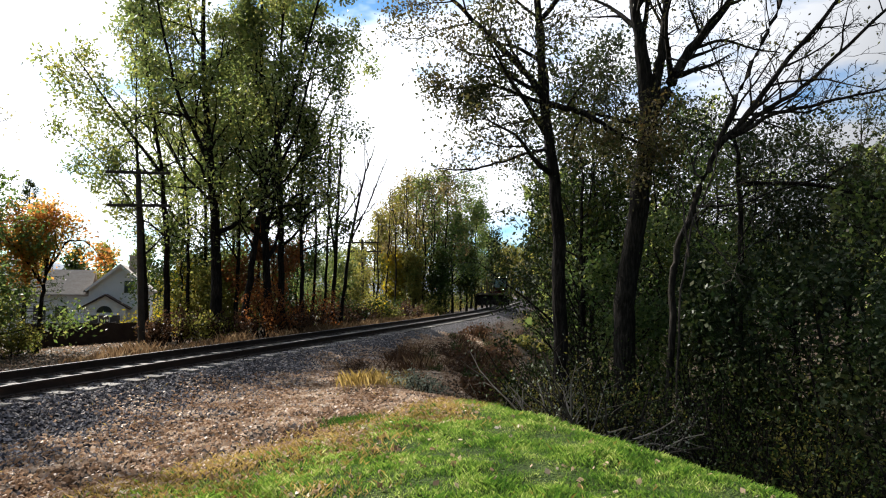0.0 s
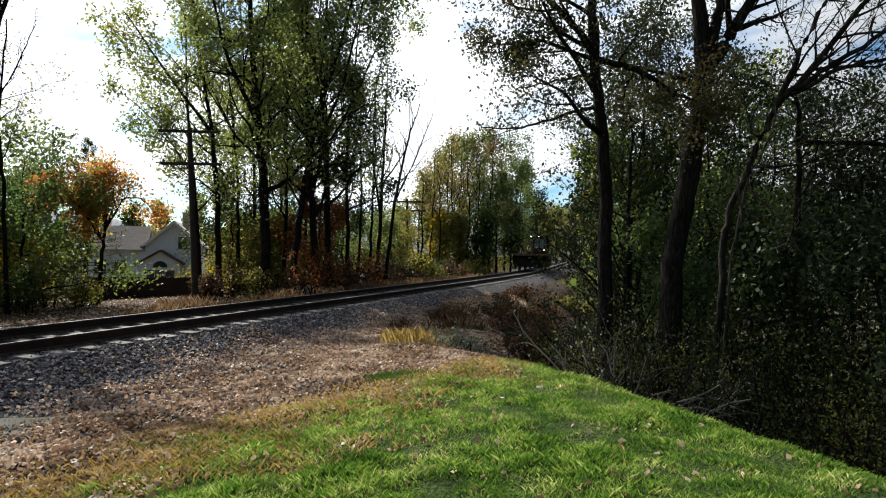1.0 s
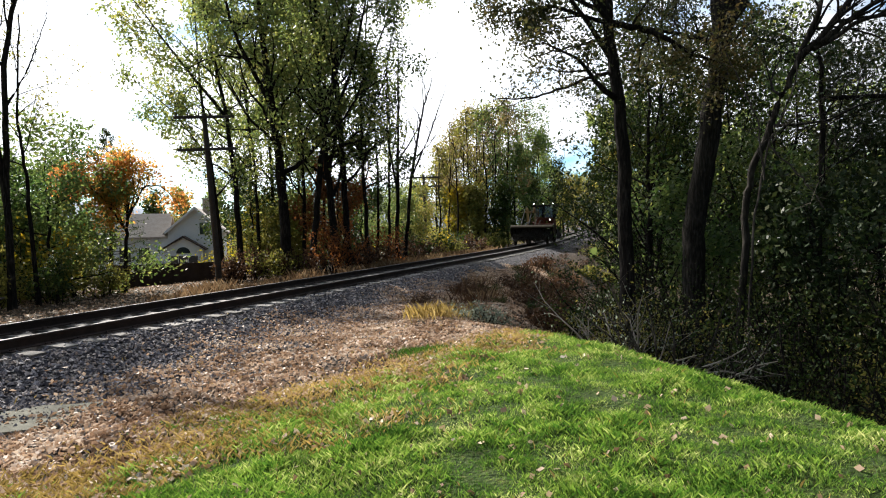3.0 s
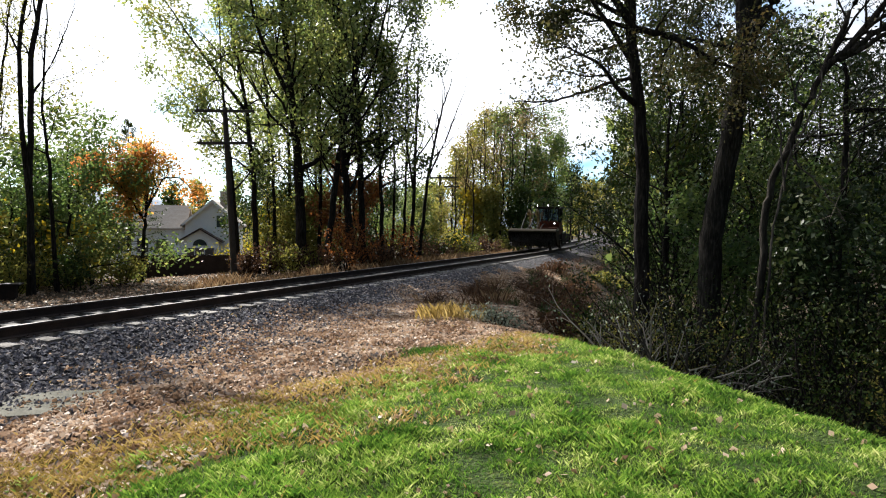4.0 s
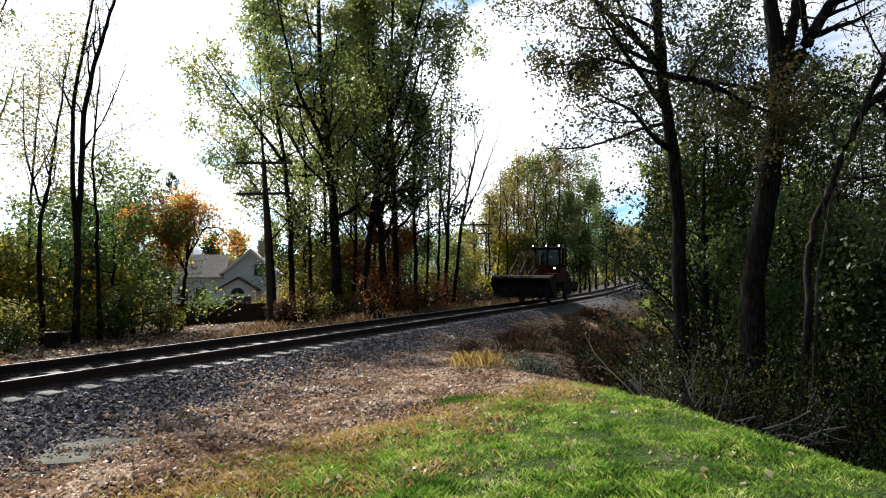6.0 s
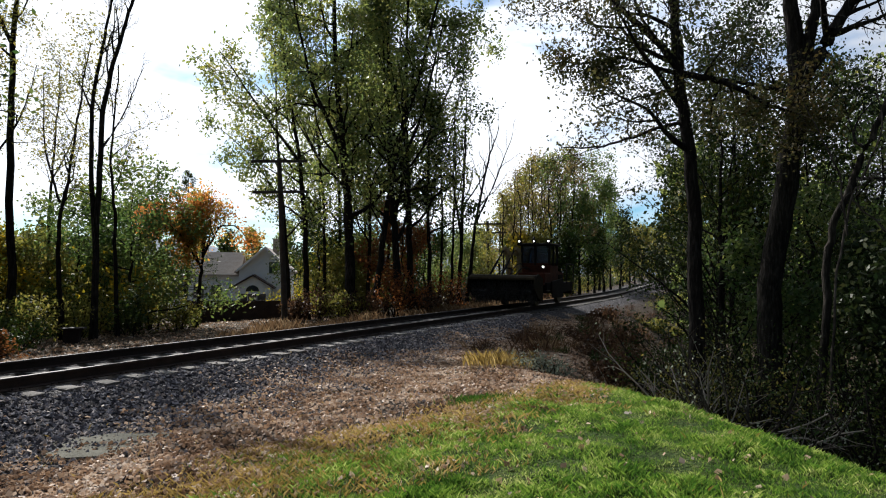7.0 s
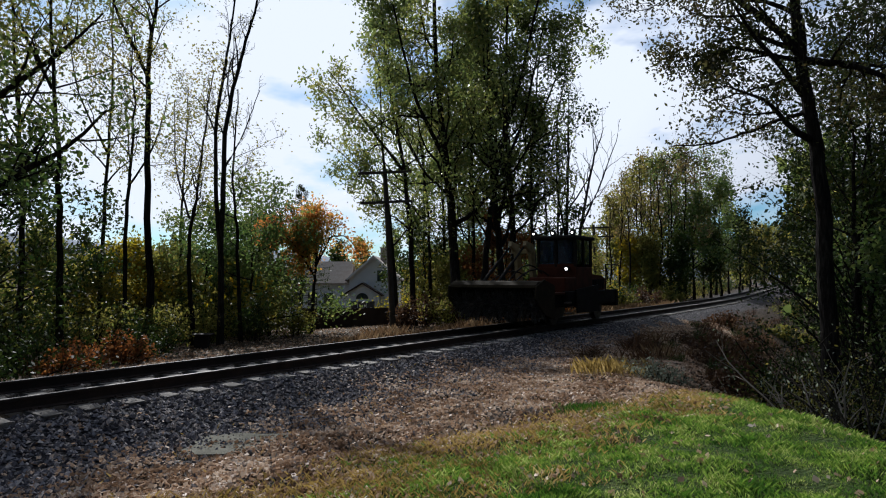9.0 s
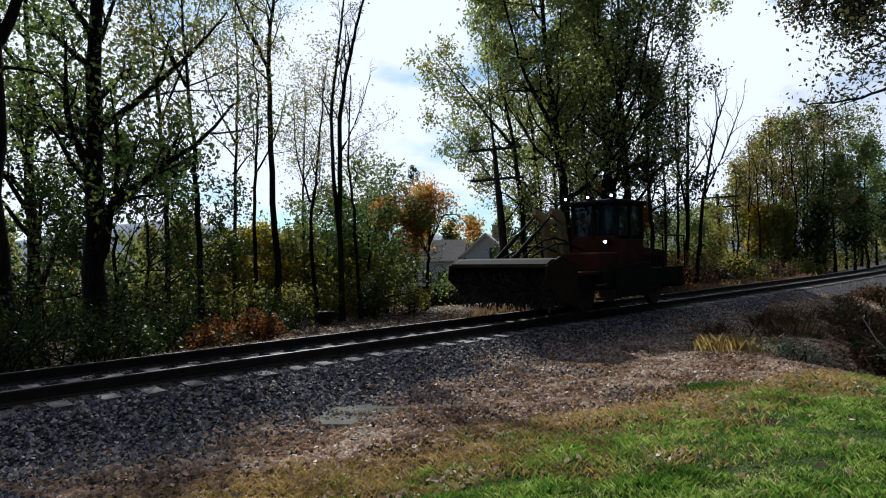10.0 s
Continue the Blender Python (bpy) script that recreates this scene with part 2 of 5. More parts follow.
def ground_material():
    m, make, join, out = material("ground")
    coord = make("ShaderNodeTexCoord")

    def noise_at(scale, detail=5.0, rough=0.6):
        n = make("ShaderNodeTexNoise", Scale=scale, Detail=detail, Roughness=rough)
        join(coord.outputs["Object"], n.inputs["Vector"])
        return n.outputs["Fac"]

    cells = make("ShaderNodeTexVoronoi", Scale=26.0)
    join(coord.outputs["Object"], cells.inputs["Vector"])
    tone = make("ShaderNodeSeparateColor")
    join(cells.outputs["Color"], tone.inputs["Color"])
    # Gravel and litter sit near black: gap shade is put into the colour.
    gravel = ramp(make, [(0.0, (0.012, 0.011, 0.013)), (0.45, (0.04, 0.038, 0.042)), (0.8, (0.1, 0.095, 0.098)), (1.0, (0.26, 0.245, 0.24))])
    join(tone.outputs["Red"], gravel.inputs["Fac"])
    litter = ramp(make, [(0.3, (0.012, 0.008, 0.006)), (0.48, (0.034, 0.023, 0.015)), (0.6, (0.075, 0.052, 0.034)), (0.75, (0.17, 0.125, 0.085))])
    join(noise_at(14.0, 6.0, 0.7), litter.inputs["Fac"])
    turf = ramp(make, [(0.3, (0.02, 0.035, 0.008)), (0.52, (0.045, 0.075, 0.014)), (0.72, (0.1, 0.11, 0.03))])
    join(noise_at(9.0, 6.0, 0.7), turf.inputs["Fac"])
    wood = ramp(make, [(0.3, (0.03, 0.022, 0.015)), (0.52, (0.075, 0.055, 0.035)), (0.75, (0.16, 0.12, 0.07))])
    join(noise_at(6.0, 6.0, 0.7), wood.inputs["Fac"])
    last = gravel.outputs["Color"]
    for name, colour in (("litter", litter), ("turf", turf), ("wood", wood)):
        at = make("ShaderNodeAttribute", attribute_name=name)
        mix = make("ShaderNodeMix", data_type="RGBA")
        join(at.outputs["Fac"], mix.inputs["Factor"])
        join(last, mix.inputs["A"])
        join(colour.outputs["Color"], mix.inputs["B"])
        last = mix.outputs["Result"]
    bsdf = make("ShaderNodeBsdfPrincipled", Roughness=0.95)
    bsdf.inputs["Specular IOR Level"].default_value = 0.15
    join(last, bsdf.inputs["Base Color"])
    pit = make("ShaderNodeMath", operation="MULTIPLY_ADD")
    pit.inputs[1].default_value = -0.9
    join(cells.outputs["Distance"], pit.inputs[0])
    join(noise_at(25.0, 6.0, 0.7), pit.inputs[2])
    b = make("ShaderNodeBump", Strength=1.0, Distance=0.06)
    join(pit.outputs[0], b.inputs["Height"])
    join(b.outputs["Normal"], bsdf.inputs["Normal"])
    join(bsdf.outputs["BSDF"], out.inputs["Surface"])
    return m


GROUND = ground_material()


# ---- mesh helpers ----
def np_mesh(name, verts, faces, mats=(), smooth=False, index=None):
    """A mesh from arrays: verts n x 3, faces m x k."""
    verts, faces = np.asarray(verts, np.float32), np.asarray(faces, np.int32)
    me = bpy.data.meshes.new(name)
    m, k = faces.shape
    me.vertices.add(len(verts))
    me.vertices.foreach_set("co", verts.ravel())
    me.loops.add(m * k)
    me.loops.foreach_set("vertex_index", faces.ravel())
    me.polygons.add(m)
    me.polygons.foreach_set("loop_start", np.arange(0, m * k, k, dtype=np.int32))
    if index is not None:
        me.polygons.foreach_set("material_index", np.asarray(index, np.int32))
    me.polygons.foreach_set("use_smooth", np.full(m, smooth))
    for mat in mats:
        me.materials.append(mat)
    me.update(calc_edges=True)
    return me


def under(name, me, parent, label=""):
    """Links a mesh as one part under a thing or a part."""
    ob = new(name, me)
    ob.parent = parent
    return tagged(ob, label)


def part(name, bm, mat, parent, label="", smooth=False):
    me = bpy.data.meshes.new(name)
    if smooth:
        for f in bm.faces:
            f.smooth = True
    bm.to_mesh(me)
    bm.free()
    me.materials.append(mat)
    return under(name, me, parent, label)


def box(bm, x0, x1, y0, y1, z0, z1, bevel=0.0, m=None):
    b = bmesh.new()
    bmesh.ops.create_cube(b, size=1, matrix=Matrix.LocRotScale(((x0 + x1) / 2, (y0 + y1) / 2, (z0 + z1) / 2), None, (abs(x1 - x0), abs(y1 - y0), abs(z1 - z0))))
    if bevel:
        bmesh.ops.bevel(b, geom=b.edges[:], offset=bevel, segments=2, affect="EDGES", profile=0.5)
    if m is not None:
        b.transform(m)
    me = bpy.data.meshes.new("tmp")
    b.to_mesh(me)
    b.free()
    bm.from_mesh(me)
    bpy.data.meshes.remove(me)
    return bm


def rod(bm, a, b, r, r2=None, sides=10):
    a, b = Vector(a), Vector(b)
    m = Matrix.Translation((a + b) / 2) @ (b - a).to_track_quat("Z", "Y").to_matrix().to_4x4()
    bmesh.ops.create_cone(bm, cap_ends=True, segments=sides, radius1=r, radius2=r if r2 is None else r2, depth=(b - a).length, matrix=m)
    return bm


def prism(bm, outline, x0, x1):
    """An outline in y and z, drawn out along x."""
    a = [bm.verts.new((x0, y, z)) for y, z in outline]
    b = [bm.verts.new((x1, y, z)) for y, z in outline]
    n = len(outline)
    bm.faces.new(a[::-1])
    bm.faces.new(b)
    for i in range(n):
        bm.faces.new((a[i], a[(i + 1) % n], b[(i + 1) % n], b[i]))
    bmesh.ops.recalc_face_normals(bm, faces=bm.faces[:])
    return bm


def empty(name, m=Matrix.Identity(4)):
    ob = new(name)
    ob.empty_display_size = 0.3
    ob.matrix_basis = m
    return ob


def polar(az, far, z=0.0):
    """A place by its bearing from the camera and its distance."""
    return Vector((far * math.sin(radians(az)), far * math.cos(radians(az)), z))


# ---- the lie of the land ----
def track_x(y):
    """The track's centre line: straight, then a slight bend."""
    y = np.asarray(y, float)
    return -10.2 + 0.222 * y - 0.53 * (np.logaddexp((y - 47) / 10, -(y - 47) / 10) - math.log(2)) + 0.53 * (4.7 - 0.6931)


def track_turn(y):
    return math.atan(0.222 - 0.053 * math.tanh((y - 47) / 10))


def step(a, b, v):
    v = np.clip((np.asarray(v, float) - a) / (b - a), 0, 1)
    return v * v * (3 - 2 * v)


def bank_edge(y):
    """Where the grass bank falls away towards the ditch."""
    return np.where(y < 12.3, 0.3 + (12.3 - y) * 0.5, track_x(y) + 7.1 - 2.6 * step(12, 26, y))


def ripple(x, y, k, seed):
    return np.sin(x * k + seed + 1.7 * np.sin(y * k * 0.7 + seed * 2)) * np.cos(y * k * 1.13 - seed + 1.3 * np.sin(x * k * 0.6))


def land(x, y):
    x, y = np.asarray(x, float), np.asarray(y, float)
    d = (x - track_x(np.clip(y, -60, 160))) * 0.965
    near = -0.52 + 0.44 * step(3.0, 9.5, d)
    near = near - 2.6 * step(-1.5, 4.0, x - bank_edge(y)) + 1.6 * step(8, 22, x - bank_edge(y))
    beyond = -0.5 - 0.35 * step(3, 8, -d) - 1.5 * step(8, 30, -d)
    z = np.where(d > 0, near, beyond)
    bed = step(1.12, 2.5, np.abs(d))
    z = (-0.205 - 0.085 * (1 - step(0.55, 0.95, np.abs(d)))) * (1 - bed) + z * bed
    far = np.hypot(x, y)
    rough = 0.03 * ripple(x, y, 1.9, 0.4) + 0.018 * ripple(x, y, 5.3, 2.0) + 0.15 * step(25, 60, far) * ripple(x, y, 0.21, 1.0)
    return z + rough * step(1.2, 3.2, np.abs(d))


def lawn_rim(y):
    """The ragged side of the lawn, towards the leaves and gravel."""
    return np.interp(y, [-6, 2, 4.4, 4.7, 5.3, 6.4, 7.4, 8.2, 9.0, 10, 11.5], [-5, -3.6, -2.6, -2.1, -1.7, -1.5, -0.6, -0.2, 0.5, 1.4, 2.4])


def zone(x, y):
    """How much litter, turf and woodland floor (also the dark rail bed) there is."""
    d = (x - track_x(np.clip(y, -60, 160))) * 0.965
    wob = 0.6 * ripple(x, y, 1.1, 3.0) + 0.45 * ripple(x, y, 2.9, 5.0) + 0.35 * ripple(x, y, 7.1, 1.0)
    rim = lawn_rim(y)
    turf = step(-1.5, 0.9, x - rim + 0.7 * wob) * (1 - step(12.2, 13.6, y))
    on = step(12, 19, y)
    litter = step(2.6 - 0.7 * on, 4.6 - 1.6 * on, d + wob * (1 - 0.6 * on)) * 0.9
    wood = np.maximum(step(0.6, 2.6, x - bank_edge(y)), step(3.0, 5.5, -d + wob))
    wood = np.maximum(wood, on * step(2.9, 4.6, d + 0.5 * wob))
    # dark strip between the rails: oily bed with the rails' shade painted in
    wood = np.maximum(wood, 1 - step(0.6, 0.9, np.abs(d)))
    return litter, turf, wood


def build_ground():
    def axis(fine0, fine1, s, far):
        mid = list(np.arange(fine0, fine1, s))
        lo, hi, g = [], [], s
        a = fine0
        while a > -far:
            g *= 1.13
            a -= g
            lo.append(a)
        a, g = mid[-1], s
        while a < far:
            g *= 1.13
            a += g
            hi.append(a)
        return np.array(lo[::-1] + mid + hi)
    xs, ys = axis(-14, 8, 0.14, 2500), axis(1.5, 24, 0.14, 2500)
    gx, gy = np.meshgrid(xs, ys)
    v = np.stack([gx.ravel(), gy.ravel(), land(gx, gy).ravel()], 1)
    n, m = len(xs), len(ys)
    i = (np.arange(m - 1)[:, None] * n + np.arange(n - 1)).ravel()
    me = np_mesh("ground", v, np.stack([i, i + 1, i + n + 1, i + n], 1), [GROUND], smooth=True)
    for name, w in zip(("litter", "turf", "wood"), zone(v[:, 0], v[:, 1])):
        me.attributes.new(name, "FLOAT", "POINT").data.foreach_set("value", w.astype(np.float32))
    return tagged(new("ground", me), "uneven ground of gravel, fallen leaves and mown grass", "ground", kind="structure")


build_ground()


# ---- railway track ----
def sweep(profile, offset, y0, y1, n, mats, pick):
    ys = np.linspace(y0, y1, n)
    v = []
    for y in ys:
        a = track_turn(y)
        cx, cy = math.cos(a), -math.sin(a)
        x = float(track_x(y))
        v += [(x + (offset + px) * cx, y + (offset + px) * cy, pz) for px, pz in profile]
    k = len(profile)
    f, idx = [], []
    for j in range(n - 1):
        for i in range(k):
            f.append((j * k + i, j * k + (i + 1) % k, (j + 1) * k + (i + 1) % k, (j + 1) * k + i))
            idx.append(pick(i))
    return np_mesh("rail", v, f, mats, index=idx)


RAIL_OUTLINE = [(-0.07, -0.172), (0.07, -0.172), (0.07, -0.16), (0.012, -0.14), (0.01, -0.045), (0.036, -0.035), (0.036, -0.006), (0.028, 0.0),
                (-0.028, 0.0), (-0.036, -0.006), (-0.036, -0.035), (-0.01, -0.045), (-0.012, -0.14), (-0.07, -0.16)]


def build_track():
    track = tagged(empty("railway_track"), "single railway track of rusty rails on weathered wooden ties", "railway track", kind="structure")
    for side in (-0.753, 0.753):
        under("rail", sweep(RAIL_OUTLINE, side, -12, 150, 200, [RAIL_RUST, RAIL_TOP], lambda i: 1 if i in (6, 7, 8) else 0), track, "rusty steel rail with a worn bright head")
    shapes = []
    rng = random.Random(4)
    for s in range(4):
        bm = box(bmesh.new(), -1.3, 1.3, -0.115, 0.115, -0.38, -0.176, 0.012)
        for v in bm.verts:
            v.co += Vector((rng.uniform(-0.015, 0.015), rng.uniform(-0.01, 0.01), rng.uniform(-0.008, 0.004)))
        me = bpy.data.meshes.new("tie")
        bm.to_mesh(me)
        bm.free()
        me.materials.append(TIE_WOOD)
        shapes.append(me)
    plate = bpy.data.meshes.new("tie_plate")
    bm = box(bmesh.new(), -0.16, 0.16, -0.09, 0.09, -0.177, -0.165, 0.003)
    for sx in (-0.1, 0.1):
        for sy in (-0.05, 0.05):
            box(bm, sx - 0.012, sx + 0.012, sy - 0.012, sy + 0.012, -0.166, -0.14)
    bm.to_mesh(plate)
    bm.free()
    plate.materials.append(RAIL_RUST)
    y = -9.0
    while y < 118:
        a = track_turn(y)
        slip = rng.uniform(-0.07, 0.07)
        m = pose(float(track_x(y)), y, rng.uniform(-0.012, 0.004), 0, 0, -math.degrees(a) + rng.uniform(-1, 1)) @ pose(slip, 0, 0)
        under("tie", shapes[rng.randrange(4)], track).matrix_basis = m
        if y < 26:
            for side in (-0.753, 0.753):
                under("tie_plate", plate, track).matrix_basis = pose(float(track_x(y)), y, 0, 0, 0, -math.degrees(a)) @ pose(side, 0, 0)
        y += 0.535 * math.cos(a)


build_track()


# ---- plants ----
def tube_arrays(lines):
    """Tapered tubes along polylines: a list of (points, radii, sides)."""
    vs, fs, n0 = [], [], 0
    for pts, radii, sides in lines:
        pts, radii = np.asarray(pts, float), np.asarray(radii, float)
        t = np.gradient(pts, axis=0)
        t /= np.linalg.norm(t, axis=1)[:, None] + 1e-9
        ref = np.where(np.abs(t[:, 2:]) > 0.9, np.array([[1.0, 0, 0]]), np.array([[0, 0, 1.0]]))
        u = np.cross(t, ref)
        u /= np.linalg.norm(u, axis=1)[:, None] + 1e-9
        w = np.cross(t, u)
        a = np.arange(sides) * 2 * math.pi / sides
        ring = pts[:, None] + radii[:, None, None] * (u[:, None] * np.cos(a)[None, :, None] + w[:, None] * np.sin(a)[None, :, None])
        vs.append(ring.reshape(-1, 3))
        j, i = np.meshgrid(np.arange(len(pts) - 1), np.arange(sides), indexing="ij")
        p, q = j * sides + i, j * sides + (i + 1) % sides
        fs.append(np.stack([p, q, q + sides, p + sides], -1).reshape(-1, 4) + n0)
        n0 += len(pts) * sides
    return np.concatenate(vs), np.concatenate(fs)


def leaf_arrays(rng, centres, size, slim=0.55, droop=0.0):
    """One small pointed blade at each centre, turned at random."""
    n = len(centres)
    a = rng.normal(size=(n, 3))
    a[:, 2] -= droop
    a /= np.linalg.norm(a, axis=1)[:, None]
    b = np.cross(a, rng.normal(size=(n, 3)))
    b /= np.linalg.norm(b, axis=1)[:, None] + 1e-9
    s = size * rng.uniform(0.6, 1.3, (n, 1))
    v = np.stack([centres - a * s * 0.5, centres + b * s * slim * 0.5, centres + a * s * 0.5, centres - b * s * slim * 0.5], 1)
    return v.reshape(-1, 3), np.arange(n * 4).reshape(n, 4)


def bend(rng, start, way, length, n, wander, lift):
    """A wandering line: each step turns a little, and lifts towards the light."""
    pts, p, d = [np.array(start, float)], np.array(start, float), np.array(way, float)
    d /= np.linalg.norm(d)
    for _ in range(n):
        d = d + rng.normal(size=3) * wander + np.array([0, 0, lift])
        d /= np.linalg.norm(d)
        p = p + d * length / n
        pts.append(p)
    return np.array(pts)


def along(pts, f):
    i = min(int(f * (len(pts) - 1)), len(pts) - 2)
    u = f * (len(pts) - 1) - i
    return pts[i] * (1 - u) + pts[i + 1] * u, pts[i + 1] - pts[i]


def boughs(rng, parent, r_parent, n, first, reach, level, lines, tips, open_angle=0.9, lift=0.06, wander=0.13, twigs=5, thin=0.004, shown=1.0):
    """Branches off a line, and branches off those, down to twigs."""
    total = np.linalg.norm(np.diff(parent, axis=0), axis=1).sum()
    for i in range(n):
        f = first + (1 - first) * (i + rng.uniform(0.1, 0.9)) / n
        at, way = along(parent, min(f, 0.995))
        way = way / (np.linalg.norm(way) + 1e-9)
        side = np.cross(way, rng.normal(size=3))
        side /= np.linalg.norm(side) + 1e-9
        ang = open_angle * rng.uniform(0.6, 1.25)
        d = way * math.cos(ang) + side * math.sin(ang)
        length = total * reach * rng.uniform(0.6, 1.2) * (1.15 - 0.65 * f)
        r = max(thin, r_parent * (1.05 - 0.8 * f) * rng.uniform(0.35, 0.6))
        pts = bend(rng, at, d, length, 6 if level > 1 else 4, wander, lift)
        radii = np.linspace(r, max(thin * 0.6, r * 0.18), len(pts))
        if level > 1:
            lines.append((pts, radii, 6 if r > 0.04 else 4))
        elif rng.uniform() < shown:
            lines.append((pts[::2], radii[::2], 3))
        if level > 1:
            boughs(rng, pts, r, twigs, 0.2, 0.5, level - 1, lines, tips, 0.8, lift, wander * 1.2, twigs, thin, shown)
        tips.append(pts)


def leaves_on(rng, tips, per_tip, scatter, size, slim=0.55, drop=0.0, droop=0.3, full_above=1e9):
    """Leaves spread about the outer twigs; some twigs stay bare."""
    c = []
    for pts in tips:
        full = pts[-1][2] > full_above
        if rng.uniform() < drop * (0.3 if full else 1.0):
            continue
        n = per_tip * 2 if full else per_tip
        f = rng.uniform(0.25, 1.05, n) * (len(pts) - 1)
        i = np.clip(f.astype(int), 0, len(pts) - 2)
        u = (f - i)[:, None]
        c.append(pts[i] * (1 - u) + pts[i + 1] * u + rng.normal(size=(n, 3)) * scatter)
    if not c:
        return None
    return leaf_arrays(rng, np.concatenate(c), size, slim, droop)


def tree_parts(name, root, lines, leaf, bark, leaf_mat, crown_label=""):
    v, f = tube_arrays(lines)
    under("trunk", np_mesh("trunk", v, f, [bark], smooth=True), root)
    if leaf is not None:
        under("crown", np_mesh("crown", leaf[0], leaf[1], [leaf_mat]), root, crown_label)
    return root


def stem(rng, points, r0, r1, n=14, wobble=0.03):
    """A trunk through a few control points, smoothed, with a flared foot."""
    p = np.array(points, float)
    t = np.linspace(0, len(p) - 1, n)
    line = np.stack([np.interp(t, np.arange(len(p)), p[:, k]) for k in range(3)], 1)
    for _ in range(2):
        line[1:-1] = (line[:-2] + 2 * line[1:-1] + line[2:]) / 4
    line[1:] += rng.normal(size=(n - 1, 3)) * wobble
    radii = np.linspace(r0, r1, n) * (1 + 0.35 * np.exp(-np.arange(n) * 1.1))
    return line, radii


def tree(seed, place, height, r0, label, leaf_mat, lean=(0, 0), limbs=14, first=0.3, reach=0.38, level=4, twigs=5, per_tip=14, scatter=0.22, size=0.12,
         drop=0.0, bark=None, open_angle=0.8, lift=0.07, name="tree", extra=(), thin=0.006, wobble=0.05, droop=0.3, shown=0.5, group=""):
    """A tree with its foot on the ground at place; lean is how far its top stands off."""
    rng = np.random.default_rng(seed)
    foot = Vector((place[0], place[1], float(land(place[0], place[1])) - 0.05))
    root = tagged(empty(name, Matrix.Translation(foot)), label, "tree", group)
    lines, tips = [], []
    top = (lean[0], lean[1], height)
    mid = (lean[0] * 0.35 + rng.normal() * 0.12, lean[1] * 0.35 + rng.normal() * 0.12, height * 0.5)
    line, radii = stem(rng, [(0, 0, 0), mid, top], r0, r0 * 0.16, wobble=wobble)
    lines.append((line, radii, 10))
    boughs(rng, line, r0, limbs, first, reach, level - 1, lines, tips, open_angle, lift, 0.13, twigs, thin, shown if per_tip > 7 else 1.0)
    for at, way, length, r in extra:  # great limbs with a place of their own
        p, _ = along(line, at)
        pts = bend(rng, p, way, length, 9, 0.08, 0.03)
        lines.append((pts, np.linspace(r, r * 0.25, len(pts)), 8))
        boughs(rng, pts, r, 7, 0.25, 0.4, level - 1, lines, tips, 0.8, lift, 0.14, twigs, thin)
    leaf = leaves_on(rng, tips, per_tip, scatter, size, drop=drop, droop=droop) if per_tip else None
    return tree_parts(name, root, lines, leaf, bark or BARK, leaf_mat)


def grown(seed, az, far, limbs, label, leaf_mat, per_tip=14, scatter=0.2, size=0.1, drop=0.1, bark=None, level=3, twigs=5, open_angle=0.9, lift=0.03, wander=0.16, thin=0.006, droop=0.3,
          shown=0.6, depth=0.25, name="tree", group="", full_above=1e9):
    """A tree whose great limbs have a course of their own. limbs: (points across and up from the rail heads, thick, thin, boughs, first, reach);
    the first is the trunk, and its x is counted from the foot."""
    rng = np.random.default_rng(seed)
    p = polar(az, far)
    z0 = float(land(p.x, p.y)) - 0.05
    root = tagged(empty(name, pose(p.x, p.y, z0, 0, 0, -az)), label, "tree", group)
    lines, tips = [], []
    for k, (pts, r0, r1, n, first, reach) in enumerate(limbs):
        way = rng.uniform(-depth, depth) if k else 0.0
        pts = ([(0, 0, 0)] if k == 0 else []) + [(x, 0, z - z0) for x, z in pts]
        rise = np.cumsum([0] + [math.dist(a, b) for a, b in zip(pts, pts[1:])])
        pts = [(x, way * u, z) for (x, _, z), u in zip(pts, rise)]
        line, radii = stem(rng, pts, r0, r1, n=5 * len(pts), wobble=0.012 if k else 0.02)
        if k:
            radii = np.linspace(r0, r1, len(line))
        lines.append((line, radii, 10 if r0 > 0.06 else 6))
        boughs(rng, line, r0, n, first, reach, level - 1 if k and r0 < 0.05 else level, lines, tips, open_angle, lift, wander, twigs, thin, shown)
    leaf = leaves_on(rng, tips, per_tip, scatter, size, drop=drop, droop=droop, full_above=full_above) if per_tip else None
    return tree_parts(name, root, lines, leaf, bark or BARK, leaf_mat)


